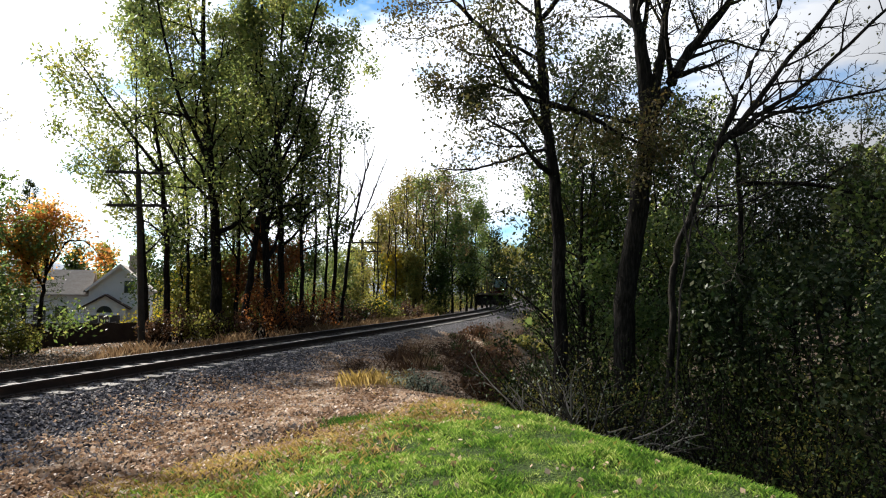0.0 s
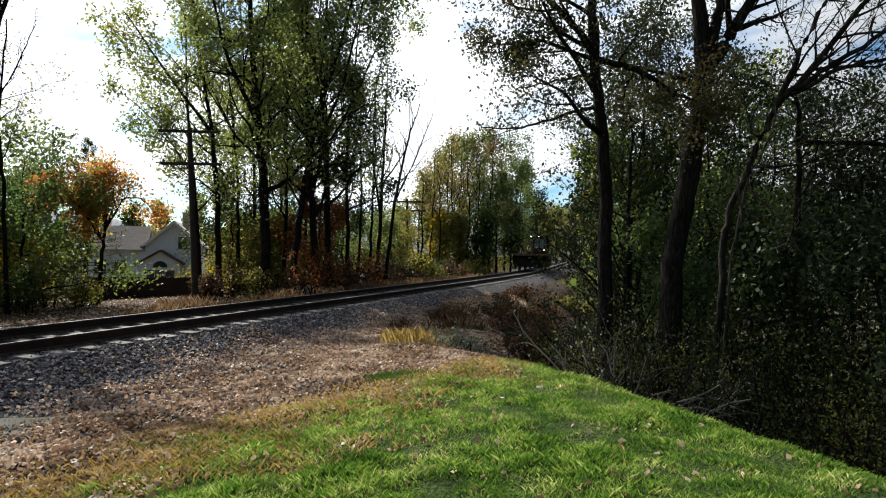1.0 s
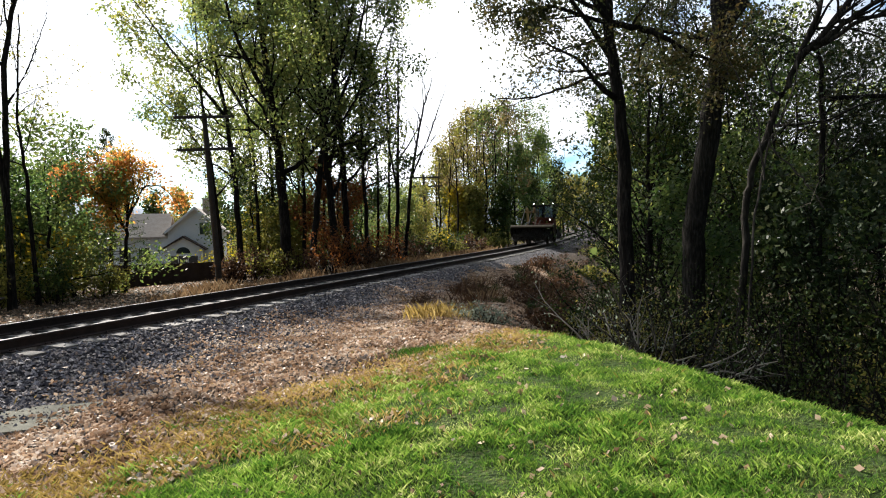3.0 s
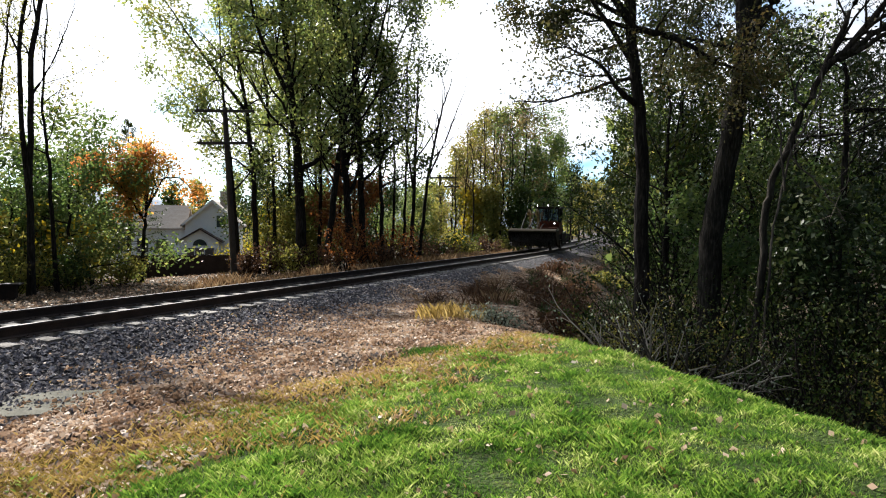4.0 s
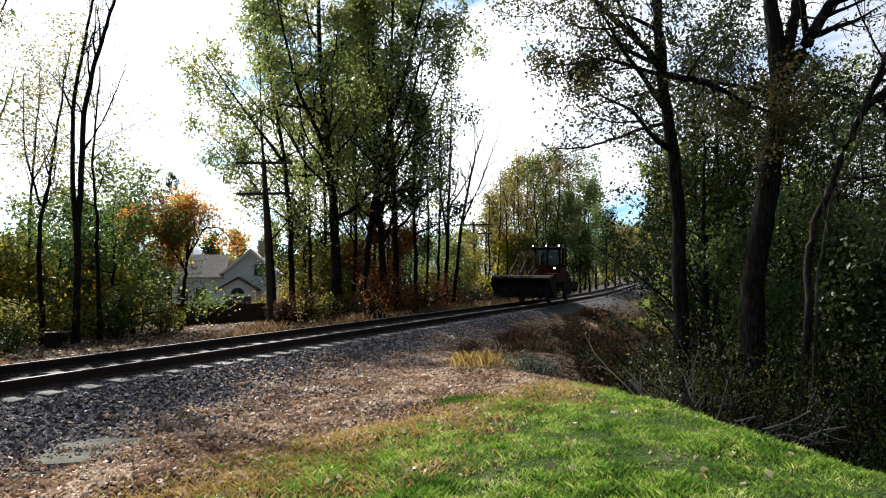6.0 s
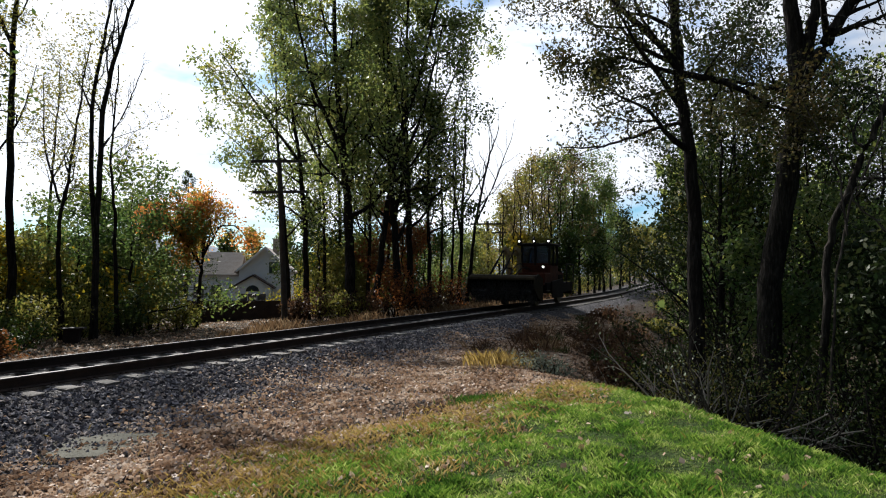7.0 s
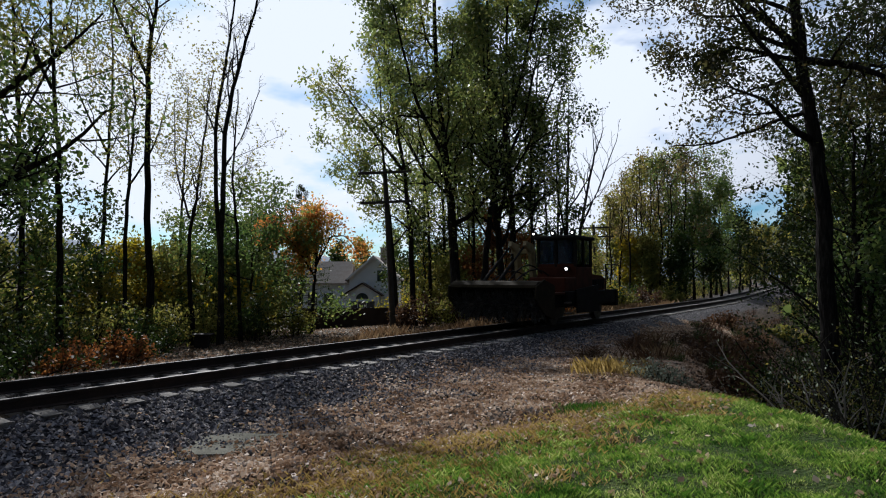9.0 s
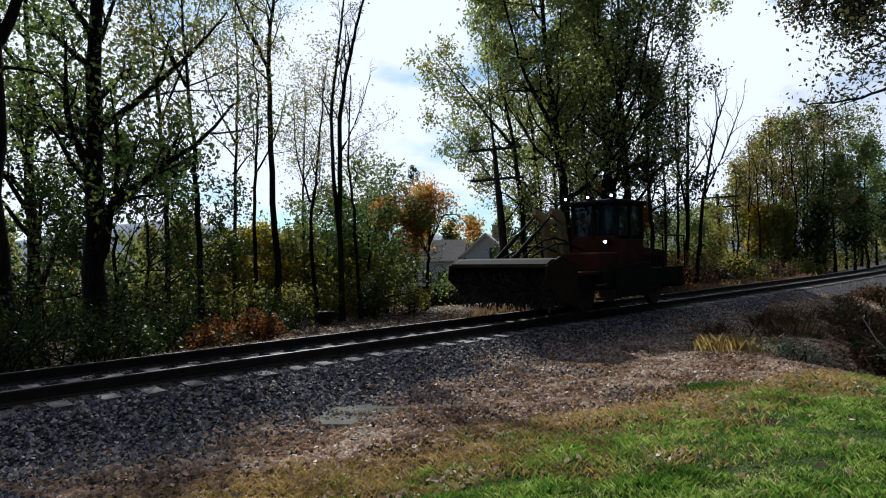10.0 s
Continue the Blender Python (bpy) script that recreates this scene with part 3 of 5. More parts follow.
def shrub(seed, place, height, width, label, leaf_mat, stems=9, per_tip=14, size=0.07, scatter=0.12, bark=None, name="shrub", drop=0.0, twigs=6, upright=0.5, thin=0.004, category="shrub", z=None, group=""):
    rng = np.random.default_rng(seed)
    foot = Vector((place[0], place[1], float(land(place[0], place[1])) - 0.04 if z is None else z))
    root = tagged(empty(name, Matrix.Translation(foot)), label, category, group)
    lines, tips = [], []
    for i in range(stems):
        a = rng.uniform(0, 2 * math.pi)
        lean = rng.uniform(0.1, 1.0) * width / 2
        d = np.array([math.cos(a) * lean, math.sin(a) * lean, height * upright + height * rng.uniform(0.1, 0.5)])
        start = np.array([math.cos(a), math.sin(a), 0]) * lean * 0.35
        pts = bend(rng, start, d, height * rng.uniform(0.7, 1.1), 6, 0.12, 0.0)
        r = 0.008 + 0.009 * height * rng.uniform(0.6, 1.2)
        lines.append((pts, np.linspace(r, r * 0.3, len(pts)), 4))
        boughs(rng, pts, r, twigs, 0.15, 0.45, 1, lines, tips, 0.9, 0.02, 0.16, 3, thin)
        tips.append(pts)
    leaf = leaves_on(rng, tips, per_tip, scatter, size, drop=drop) if per_tip else None
    v, f = tube_arrays(lines)
    under("stem", np_mesh("stem", v, f, [bark or BARK], smooth=True), root)
    if leaf is not None:
        under("foliage", np_mesh("foliage", leaf[0], leaf[1], [leaf_mat]), root)
    return root


def at(az, far):
    p = polar(az, far)
    return (p.x, p.y)


# trees of the tall clump beyond the track
CLUMP = "tall poplar with thin yellowing green leaves beyond the track"
for k, (az, far, r, mat, lb, course, side) in enumerate([
        (-24.9, 31.0, 0.12, LEAF_POPLAR, 13, ((-0.35, 4.0), (-0.8, 8.0), (-1.0, 13.0)), (((-0.4, 4.6), (-2.0, 7.0), (-3.6, 8.4)), 0.05, 5)),
        (-23.4, 30.5, 0.15, LEAF_POPLAR, 17, ((-0.2, 4.0), (-0.5, 6.8), (-1.3, 11.0), (-1.9, 17.5)), (((-0.5, 6.6), (-2.5, 9.2), (-4.2, 11.6)), 0.08, 9)),
        (-21.9, 33.0, 0.1, LEAF_POPLAR, 12, ((-0.1, 4.5), (-0.6, 9.0), (-1.2, 14.0)), (((-0.3, 7.0), (-1.6, 9.5), (-2.6, 12.5)), 0.05, 6)),
        (-19.6, 29.5, 0.26, LEAF_POPLAR, 22, ((-0.16, 4.0), (-0.63, 8.1), (-1.0, 12.2), (-1.2, 21.0)), (((-0.5, 7.0), (-2.0, 10.0), (-2.9, 14.0)), 0.11, 9)),
        (-18.0, 32.0, 0.11, LEAF_POPLAR, 12, ((0.0, 4.0), (-0.1, 9.0), (0.4, 15.0)), (((0.0, 6.5), (1.2, 9.5), (1.8, 13.0)), 0.05, 6)),
        (-17.5, 29.0, 0.17, LEAF_POPLAR, 18, ((0.35, 3.2), (0.96, 7.3), (2.0, 10.9), (3.6, 18.0)), (((0.8, 6.4), (0.3, 10.0), (0.2, 15.0)), 0.09, 9)),
        (-15.2, 30.0, 0.21, LEAF_POPLAR, 19, ((-0.33, 4.0), (-0.63, 6.8), (-0.9, 18.5)), (((-0.5, 5.6), (0.9, 8.8), (1.9, 13.5)), 0.1, 9)),
        (-14.2, 31.0, 0.18, LEAF_POPLAR, 16, ((-0.13, 4.1), (-0.5, 9.5), (-0.2, 19.5)), (((-0.3, 6.0), (1.3, 9.5), (2.8, 13.5)), 0.08, 9)),
        (-12.4, 31.5, 0.12, LEAF_DARK, 15, ((-0.2, 4.1), (-0.27, 6.8), (0.3, 13.5)), (((-0.2, 6.0), (1.0, 8.8), (1.6, 12.0)), 0.05, 6)),
        (-11.6, 34.0, 0.08, LEAF_DARK, 9, ((0.1, 4.0), (0.0, 7.0), (0.2, 10.5)), (((0.0, 5.0), (0.7, 7.0), (1.0, 9.0)), 0.04, 4)),
        # back row, thickened and added to so that it shades the track bed
        (-20.8, 36.0, 0.12, LEAF_POPLAR, 14, ((0.1, 5.0), (-0.5, 10.0), (-1.5, 20.0)), (((0.0, 7.5), (1.2, 11.0), (1.6, 15.0)), 0.06, 6)),
        (-16.4, 35.0, 0.11, LEAF_POPLAR, 14, ((0.1, 5.0), (0.3, 10.0), (0.9, 20.5)), (((0.2, 7.0), (-1.0, 11.0), (-1.4, 15.0)), 0.06, 6)),
        (-18.6, 38.0, 0.11, LEAF_GREEN, 14, ((0.1, 5.0), (0.2, 9.0), (0.1, 14.0)), (((0.1, 5.5), (1.0, 8.5), (1.6, 12.0)), 0.06, 7)),
        (-22.6, 39.0, 0.11, LEAF_POPLAR, 12, ((0.1, 5.0), (0.0, 9.0), (-0.3, 13.0)), (((0.1, 6.0), (1.0, 8.5), (1.4, 11.0)), 0.06, 6))]):
    # leaves doubled above 14.5 m, mostly out of view, to shade the thicket
    grown(10 + k, az, far, [(course, r, r * 0.2, lb, 0.24, 0.23), (side[0], side[1], side[1] * 0.3, side[2], 0.2, 0.45)], CLUMP, mat, per_tip=12 if k < 10 else 24, scatter=0.26, size=0.185, drop=0.45 if k < 10 else 0.22,
          twigs=5, open_angle=0.95, lift=0.015, wander=0.2, shown=0.45, full_above=14.5, group="poplar clump")
# bare trees beside them
for k, (az, far, r, course, fork) in enumerate([
        (-9.9, 33, 0.12, ((0.15, 4.0), (0.25, 7.5), (0.3, 11.0)), ((0.1, 3.4), (-0.35, 6.0), (-0.3, 9.5))),
        (-9.2, 34, 0.11, ((0.5, 4.4), (1.1, 7.5), (1.7, 9.4)), ((0.5, 4.2), (1.5, 6.4), (2.5, 9.2))),
        (-10.6, 36, 0.09, ((0.1, 4.0), (0.2, 8.0), (0.1, 11.0)), ((0.1, 4.5), (0.6, 7.0), (0.7, 9.8)))]):
    grown(30 + k, az, far, [(course, r, 0.02, 8, 0.35, 0.3), (fork, r * 0.6, 0.015, 8, 0.2, 0.35)], "slim leafless tree beside the taller poplars", LEAF_OLIVE, per_tip=0, twigs=4, open_angle=0.6, lift=0.06, thin=0.009, shown=1.0, level=2, group="bare trees by the clump")
# wood farther along the track
for k, (az, far, h, mat, drop) in enumerate([(-6.2, 60, 9, LEAF_OLIVE, 0.3), (-4.8, 64, 11.5, LEAF_BROWN, 0.3), (-3.6, 60, 12, LEAF_OLIVE, 0.3), (-2.2, 66, 13.5, LEAF_BROWN, 0.25), (-1.0, 62, 13, LEAF_GREEN, 0.2),
                                      (0.3, 66, 13.5, LEAF_BROWN, 0.1), (1.6, 72, 14, LEAF_GREEN, 0.1), (2.6, 76, 14, LEAF_GREEN, 0.05), (3.6, 84, 12, LEAF_DARK, 0.0), (-5.2, 68, 10, LEAF_OLIVE, 0.1), (0.9, 62, 9, LEAF_GREEN, 0.1), (-0.3, 70, 14, LEAF_OLIVE, 0.1), (-3.0, 70, 13, LEAF_OLIVE, 0.15), (4.4, 80, 9, LEAF_DARK, 0.0), (5.2, 95, 7.5, LEAF_OLIVE, 0.0), (3.0, 70, 11, LEAF_GREEN, 0.05),
                                      (4.6, 100, 9, LEAF_DARK, 0.0), (-7.6, 70, 7, LEAF_POPLAR, 0.0), (-4.2, 58, 5, LEAF_YELLOW, 0.0), (-2.6, 57, 5, LEAF_OLIVE, 0.0), (-0.2, 58, 5, LEAF_DARK, 0.0), (2.2, 68, 6, LEAF_DARK, 0.0), (5.6, 120, 10, LEAF_OLIVE, 0.0), (6.8, 130, 10, LEAF_DARK, 0.0), (7.6, 100, 8, LEAF_OLIVE, 0.0), (6.2, 150, 12, LEAF_DARK, 0.0), (8.4, 75, 8, LEAF_DARK, 0.0)]):
    tree(50 + k, at(az, far), h, 0.13, "wayside tree with autumn foliage in the wood along the track", mat, limbs=18, first=0.12, reach=0.34, per_tip=10, scatter=0.38, size=0.29, open_angle=0.75, drop=drop + 0.12, twigs=4, shown=0.35, thin=0.012, group="wayside wood")
# slim bare stems standing before that wood
for k, (az, far, h) in enumerate([(-5.9, 56, 9), (-5.1, 57, 11), (-4.3, 56, 10.5), (-3.4, 57, 12), (-2.7, 58, 11), (-1.8, 57, 11.5), (-0.9, 59, 12), (0.2, 60, 11)]):
    tree(230 + k, at(az, far), h, 0.1, "slim bare stem at the edge of the wood along the track", LEAF_BROWN, (0.3 * math.sin(k * 2.1), 0), limbs=10, first=0.45, reach=0.28, level=3, twigs=5, per_tip=3, size=0.2, scatter=0.25, drop=0.5, open_angle=0.5, thin=0.014, group="bare stems by the wood")
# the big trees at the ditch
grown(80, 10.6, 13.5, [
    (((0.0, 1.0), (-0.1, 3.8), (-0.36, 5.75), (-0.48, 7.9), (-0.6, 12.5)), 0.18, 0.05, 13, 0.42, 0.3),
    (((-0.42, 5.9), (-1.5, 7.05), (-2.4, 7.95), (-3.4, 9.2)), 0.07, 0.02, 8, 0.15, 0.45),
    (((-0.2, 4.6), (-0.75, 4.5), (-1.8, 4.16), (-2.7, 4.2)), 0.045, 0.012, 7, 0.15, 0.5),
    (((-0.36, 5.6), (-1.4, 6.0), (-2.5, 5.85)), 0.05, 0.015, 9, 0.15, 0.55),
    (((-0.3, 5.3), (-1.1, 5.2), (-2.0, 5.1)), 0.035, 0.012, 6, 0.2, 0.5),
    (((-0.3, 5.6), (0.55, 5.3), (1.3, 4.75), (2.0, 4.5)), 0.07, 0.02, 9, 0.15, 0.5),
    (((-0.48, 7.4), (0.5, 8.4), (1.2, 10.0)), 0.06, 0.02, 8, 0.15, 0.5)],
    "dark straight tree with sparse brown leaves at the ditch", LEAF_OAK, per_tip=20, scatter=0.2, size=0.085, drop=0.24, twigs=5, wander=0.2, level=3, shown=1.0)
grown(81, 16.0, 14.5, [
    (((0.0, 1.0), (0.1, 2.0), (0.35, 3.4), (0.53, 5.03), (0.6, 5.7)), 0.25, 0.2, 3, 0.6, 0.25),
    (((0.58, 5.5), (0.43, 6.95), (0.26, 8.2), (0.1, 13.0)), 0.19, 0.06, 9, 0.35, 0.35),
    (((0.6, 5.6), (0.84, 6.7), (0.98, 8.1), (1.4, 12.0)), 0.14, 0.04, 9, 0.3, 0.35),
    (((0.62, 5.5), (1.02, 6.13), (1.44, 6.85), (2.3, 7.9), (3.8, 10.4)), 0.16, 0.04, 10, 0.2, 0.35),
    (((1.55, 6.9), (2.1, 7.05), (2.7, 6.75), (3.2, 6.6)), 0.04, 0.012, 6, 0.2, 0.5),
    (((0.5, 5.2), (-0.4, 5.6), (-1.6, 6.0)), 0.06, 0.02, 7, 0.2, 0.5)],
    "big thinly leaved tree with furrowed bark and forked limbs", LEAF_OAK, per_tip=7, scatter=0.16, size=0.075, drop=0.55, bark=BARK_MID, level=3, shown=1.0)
grown(82, 19.5, 13.0, [
    (((0.1, 1.6), (0.23, 2.5), (0.65, 3.5), (0.97, 4.37), (1.28, 5.14), (1.79, 6.35), (2.18, 7.2), (3.0, 9.4)), 0.075, 0.025, 12, 0.3, 0.26),
    (((1.0, 4.4), (1.37, 4.75), (2.25, 6.0), (3.2, 7.1), (4.6, 8.8)), 0.07, 0.02, 11, 0.2, 0.34),
    (((1.3, 4.6), (1.6, 4.85), (2.6, 5.5), (3.8, 6.7), (5.2, 7.9)), 0.06, 0.018, 11, 0.2, 0.34),
    (((1.2, 4.5), (1.9, 4.9), (3.0, 5.1), (4.4, 5.3)), 0.05, 0.015, 9, 0.2, 0.4)],
    "leaning bare tree with pale spreading branches in the thicket", LEAF_OAK, per_tip=1, scatter=0.2, size=0.08, drop=0.8, bark=BARK_MID, level=3, wander=0.22, shown=1.0, thin=0.005)
grown(83, 20.0, 12.4, [
    (((0.1, 1.2), (0.35, 2.9), (0.6, 3.2), (0.95, 3.25), (1.3, 3.1), (1.4, 2.65)), 0.026, 0.009, 7, 0.3, 0.4),
    (((0.3, 2.2), (0.2, 3.2), (-0.3, 4.4)), 0.022, 0.008, 6, 0.3, 0.4), (((0.35, 2.8), (0.9, 2.2), (1.2, 1.7)), 0.018, 0.006, 5, 0.2, 0.4), (((0.5, 3.1), (0.8, 3.9), (0.7, 4.8)), 0.02, 0.006, 6, 0.2, 0.4)],
    "arching pale dead sapling in the thicket", LEAF_OAK, per_tip=0, bark=BARK_GREY, level=2, wander=0.25, shown=1.0, thin=0.005)
grown(84, 25.2, 15.5, [
    (((0.0, 1.5), (0.05, 3.2), (0.0, 5.0)), 0.09, 0.04, 7, 0.5, 0.4), (((0.02, 4.0), (1.3, 3.95), (2.6, 3.55), (3.6, 2.9)), 0.06, 0.02, 9, 0.3, 0.35)],
    "dark tree with one long level branch in the thicket", LEAF_SHADED, per_tip=12, scatter=0.18, size=0.1, drop=0.1, level=3)
# thicket behind them
for k, (az, far, h) in enumerate([(12.6, 22, 6.5), (12.5, 18, 9.5), (14.5, 21, 10.5), (18.5, 18, 8), (22, 17, 7.0), (25.5, 19, 7.8), (29, 16.5, 6), (32.5, 18, 7.4), (36, 15, 6), (40, 16, 6.5), (21, 25, 10), (28, 26, 9.8), (34, 25, 9.8), (11.0, 34, 7.0), (9.9, 46, 6.5),
                                  (11.5, 26, 13), (17, 15.5, 5), (25, 14, 4.6), (31, 13, 4.4), (37, 11.5, 4.2), (18.3, 24, 9.5), (25.5, 23, 9.4), (31.5, 24, 9.2), (13.6, 27, 13.5), (20.6, 27, 9.5), (13.2, 19, 8), (13.6, 20, 11), (15.6, 24, 12.5), (23.5, 21, 8.8)]):
    # farther right the leaf with shade in its colour takes over
    green = LEAF_GREEN if k % 4 == 0 and h < 9 else (LEAF_SHADED if k % 4 == 2 or az > 21 else LEAF_DARK)
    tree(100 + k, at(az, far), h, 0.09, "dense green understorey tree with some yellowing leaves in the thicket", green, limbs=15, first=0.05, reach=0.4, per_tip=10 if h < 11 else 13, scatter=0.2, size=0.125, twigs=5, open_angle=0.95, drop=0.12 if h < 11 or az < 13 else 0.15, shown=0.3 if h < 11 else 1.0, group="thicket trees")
# beyond the track, farther round
grown(130, -40.2, 23.5, [
    (((0.0, 3.2), (0.08, 7.0), (0.5, 9.2), (1.0, 11.1), (1.7, 14.5)), 0.115, 0.025, 10, 0.35, 0.16),
    (((0.0, 1.9), (-0.22, 4.4), (-0.26, 7.0), (0.0, 8.9), (0.27, 11.0), (0.6, 14.5)), 0.09, 0.02, 9, 0.35, 0.16), (((0.08, 5.4), (0.7, 6.6), (1.2, 8.2)), 0.04, 0.012, 5, 0.3, 0.4)],
    "tall nearly bare tree with a forked trunk beyond the track", LEAF_OLIVE, per_tip=1, drop=0.75, size=0.1, bark=BARK_MID, open_angle=0.5, lift=0.05, shown=1.0, thin=0.007)
grown(131, -38.5, 24.0, [(((-0.2, 3.2), (-0.4, 5.1), (-0.2, 8.4)), 0.075, 0.02, 10, 0.4, 0.3)], "slender tree with thin sparse leaves beyond the track", LEAF_OLIVE, per_tip=3, drop=0.4, size=0.1, scatter=0.25, shown=1.0, group="slender trees beyond the track")
for k, (az, far, r, course, fork, n) in enumerate([
        (-45.6, 24.0, 0.13, ((-0.2, 5.8), (-0.25, 9.0), (0.0, 11.3), (0.4, 16.5)), ((-0.2, 8.4), (-1.2, 10.4), (-1.9, 13.0)), 9),
        (-51.9, 19.5, 0.1, ((-0.1, 2.5), (-0.17, 5.0), (-0.43, 8.1), (-0.5, 13.0)), ((-0.35, 6.5), (-1.1, 8.0), (-1.6, 9.6)), 9),
        (-42.3, 24.0, 0.09, ((-0.25, 2.7), (0.05, 4.8), (0.5, 9.0)), ((-0.2, 3.6), (-0.7, 5.4), (-0.8, 8.0)), 6),
        (-47.5, 23.0, 0.08, ((-0.05, 3.8), (0.15, 6.5), (0.0, 10.0)), ((0.0, 4.4), (0.8, 6.0), (1.2, 7.8)), 6),
        (-49.4, 26.0, 0.09, ((0.1, 4.0), (0.3, 8.0), (0.2, 13.0)), ((0.2, 6.0), (-0.8, 8.0), (-1.2, 10.6)), 8),
        (-54.6, 23.0, 0.1, ((0.0, 4.0), (-0.3, 8.0), (-0.5, 13.0)), ((-0.2, 6.0), (0.8, 8.6), (1.3, 11.0)), 10),
        (-43.6, 31.0, 0.08, ((0.1, 4.0), (0.2, 7.0), (0.3, 10.0)), ((0.1, 5.0), (0.9, 7.0), (1.1, 8.8)), 7)]):
    grown(140 + k, az, far, [(course, r, r * 0.2, n + 4, 0.4, 0.24), (fork, r * 0.5, r * 0.15, n, 0.2, 0.4)], "slender tree with thin sparse leaves beyond the track", LEAF_OLIVE, per_tip=6, drop=0.25, size=0.11, scatter=0.25, open_angle=0.8, wander=0.2, shown=0.8, group="slender trees beyond the track")
tree(150, at(-60.2, 16.5), 14, 0.26, "large leafy tree with a thick dark trunk beyond the track", LEAF_GREEN, (0.4, 0), limbs=24, first=0.12, reach=0.3, per_tip=15, scatter=0.3, size=0.14)
tree(151, at(-66.5, 14.5), 15, 0.3, "large leafy tree with a thick dark trunk beyond the track", LEAF_GREEN, (1.0, 0), limbs=18, first=0.3, reach=0.3, per_tip=9, scatter=0.28, size=0.12,
     extra=((0.5, (0.95, 0.2, 0.2), 4.5, 0.09),))
tree(152, at(-64, 22), 12, 0.2, "large leafy tree with a dark trunk beyond the track", LEAF_GREEN, (0, 0), limbs=20, first=0.06, reach=0.34, per_tip=15, scatter=0.34, size=0.16)
for k, (az, far, h, mat, lb) in enumerate([(-37.8, 27, 5.6, LEAF_GREEN, "dense dark green small tree beyond the track"), (-37.2, 31, 4.8, LEAF_GREEN, "dense green small tree beyond the track"),
                                           (-39.0, 33, 4.2, LEAF_GREEN, "small green tree beside the white house"),
                                           (-38.6, 36, 3.6, LEAF_OLIVE, "small yellow-green tree beside the white house"),
                                           (-41.5, 30, 5, LEAF_GREEN, "small green tree beyond the track"), (-45, 29, 3.6, LEAF_OLIVE, "small yellowing tree beyond the track"), (-48.5, 28, 3.5, LEAF_YELLOW, "small yellowing tree beyond the track"), (-52.5, 27, 3.6, LEAF_OLIVE, "small yellow-green tree beyond the track"),
                                           (-56, 25, 6.5, LEAF_DARK, "dense dark green small tree beyond the track"), (-58.5, 21, 6, LEAF_DARK, "dense dark green small tree beyond the track"), (-43.4, 33, 3.5, LEAF_OLIVE, "small yellow-green tree beyond the track"),
                                           (-21.4, 38, 3.6, LEAF_YELLOW, "small golden tree among the poplar trunks"), (-18.2, 36, 5.5, LEAF_POPLAR, "small green tree among the poplar trunks"), (-15.2, 33, 4.6, LEAF_RUST, "small rust-red tree among the poplar trunks"),
                                           (-13.0, 38, 5, LEAF_DARK, "small green tree among the poplar trunks"), (-10.8, 42, 4.6, LEAF_POPLAR, "small green tree among the poplar trunks"), (-8.6, 46, 4.2, LEAF_OLIVE, "small green tree near the second pole"), (-22.6, 36, 5.5, LEAF_DARK, "small green tree among the poplar trunks"), (-19.8, 33, 3.2, LEAF_OLIVE, "small green tree among the poplar trunks")]):
    tree(170 + k, at(az, far), h, 0.08, lb, mat, limbs=17, first=0.04, reach=0.6, per_tip=21, scatter=0.24, size=0.16, open_angle=1.15, twigs=4, drop=0.05, lift=0.02, shown=0.3, group="small trees beyond the track")
grown(196, -32.6, 28.0, [
    (((0.1, 1.0), (0.2, 2.4), (0.1, 4.1)), 0.09, 0.03, 9, 0.45, 0.36), (((0.1, 1.6), (-0.7, 2.9), (-1.5, 3.6)), 0.05, 0.015, 9, 0.2, 0.45), (((0.2, 2.0), (0.8, 3.3), (1.5, 3.3), (2.1, 2.4)), 0.045, 0.012, 9, 0.2, 0.36),
    (((0.15, 1.4), (-0.3, 2.8), (-0.8, 4.0)), 0.04, 0.012, 7, 0.2, 0.4), (((0.15, 1.8), (0.5, 3.0), (0.8, 4.0)), 0.04, 0.012, 7, 0.2, 0.4)],
    "small spreading tree turning orange before the white house", LEAF_ORANGE, per_tip=16, scatter=0.22, size=0.14, drop=0.12, open_angle=0.9, level=3, wander=0.2)
# a spruce behind the orange tree
def spruce(seed, az, far, height, label):
    rng = np.random.default_rng(seed)
    p = polar(az, far)
    root = tagged(empty("tree", Matrix.Translation((p.x, p.y, float(land(p.x, p.y)) - 0.05))), label, "tree")
    line, radii = stem(rng, [(0, 0, 0), (0.05, 0, height * 0.5), (0, 0, height)], 0.16, 0.015)
    lines, tips = [(line, radii, 8)], []
    for i in range(84):
        f = 0.1 + 0.89 * i / 84
        a, base = i * 2.4 + rng.normal() * 0.3, along(line, f)[0]
        pts = bend(rng, base, (math.cos(a), math.sin(a), -0.12 + 0.5 * f), height * 0.25 * (1 - f) ** 0.8 * rng.uniform(0.8, 1.15) + 0.12, 4, 0.06, 0.015)
        lines.append((pts, np.linspace(0.03 * (1.1 - f), 0.008, len(pts)), 4))
        boughs(rng, pts, 0.02, 6, 0.25, 0.4, 1, lines, tips, 0.8, -0.03, 0.1, 3, 0.006, 0.3)
        tips.append(pts)
    return tree_parts("tree", root, lines, leaves_on(rng, tips, 9, 0.07, 0.16, slim=0.3, droop=0.6), BARK, LEAF_DARK)


spruce(195, -33.5, 44, 9.9, "dark spruce behind the orange tree")

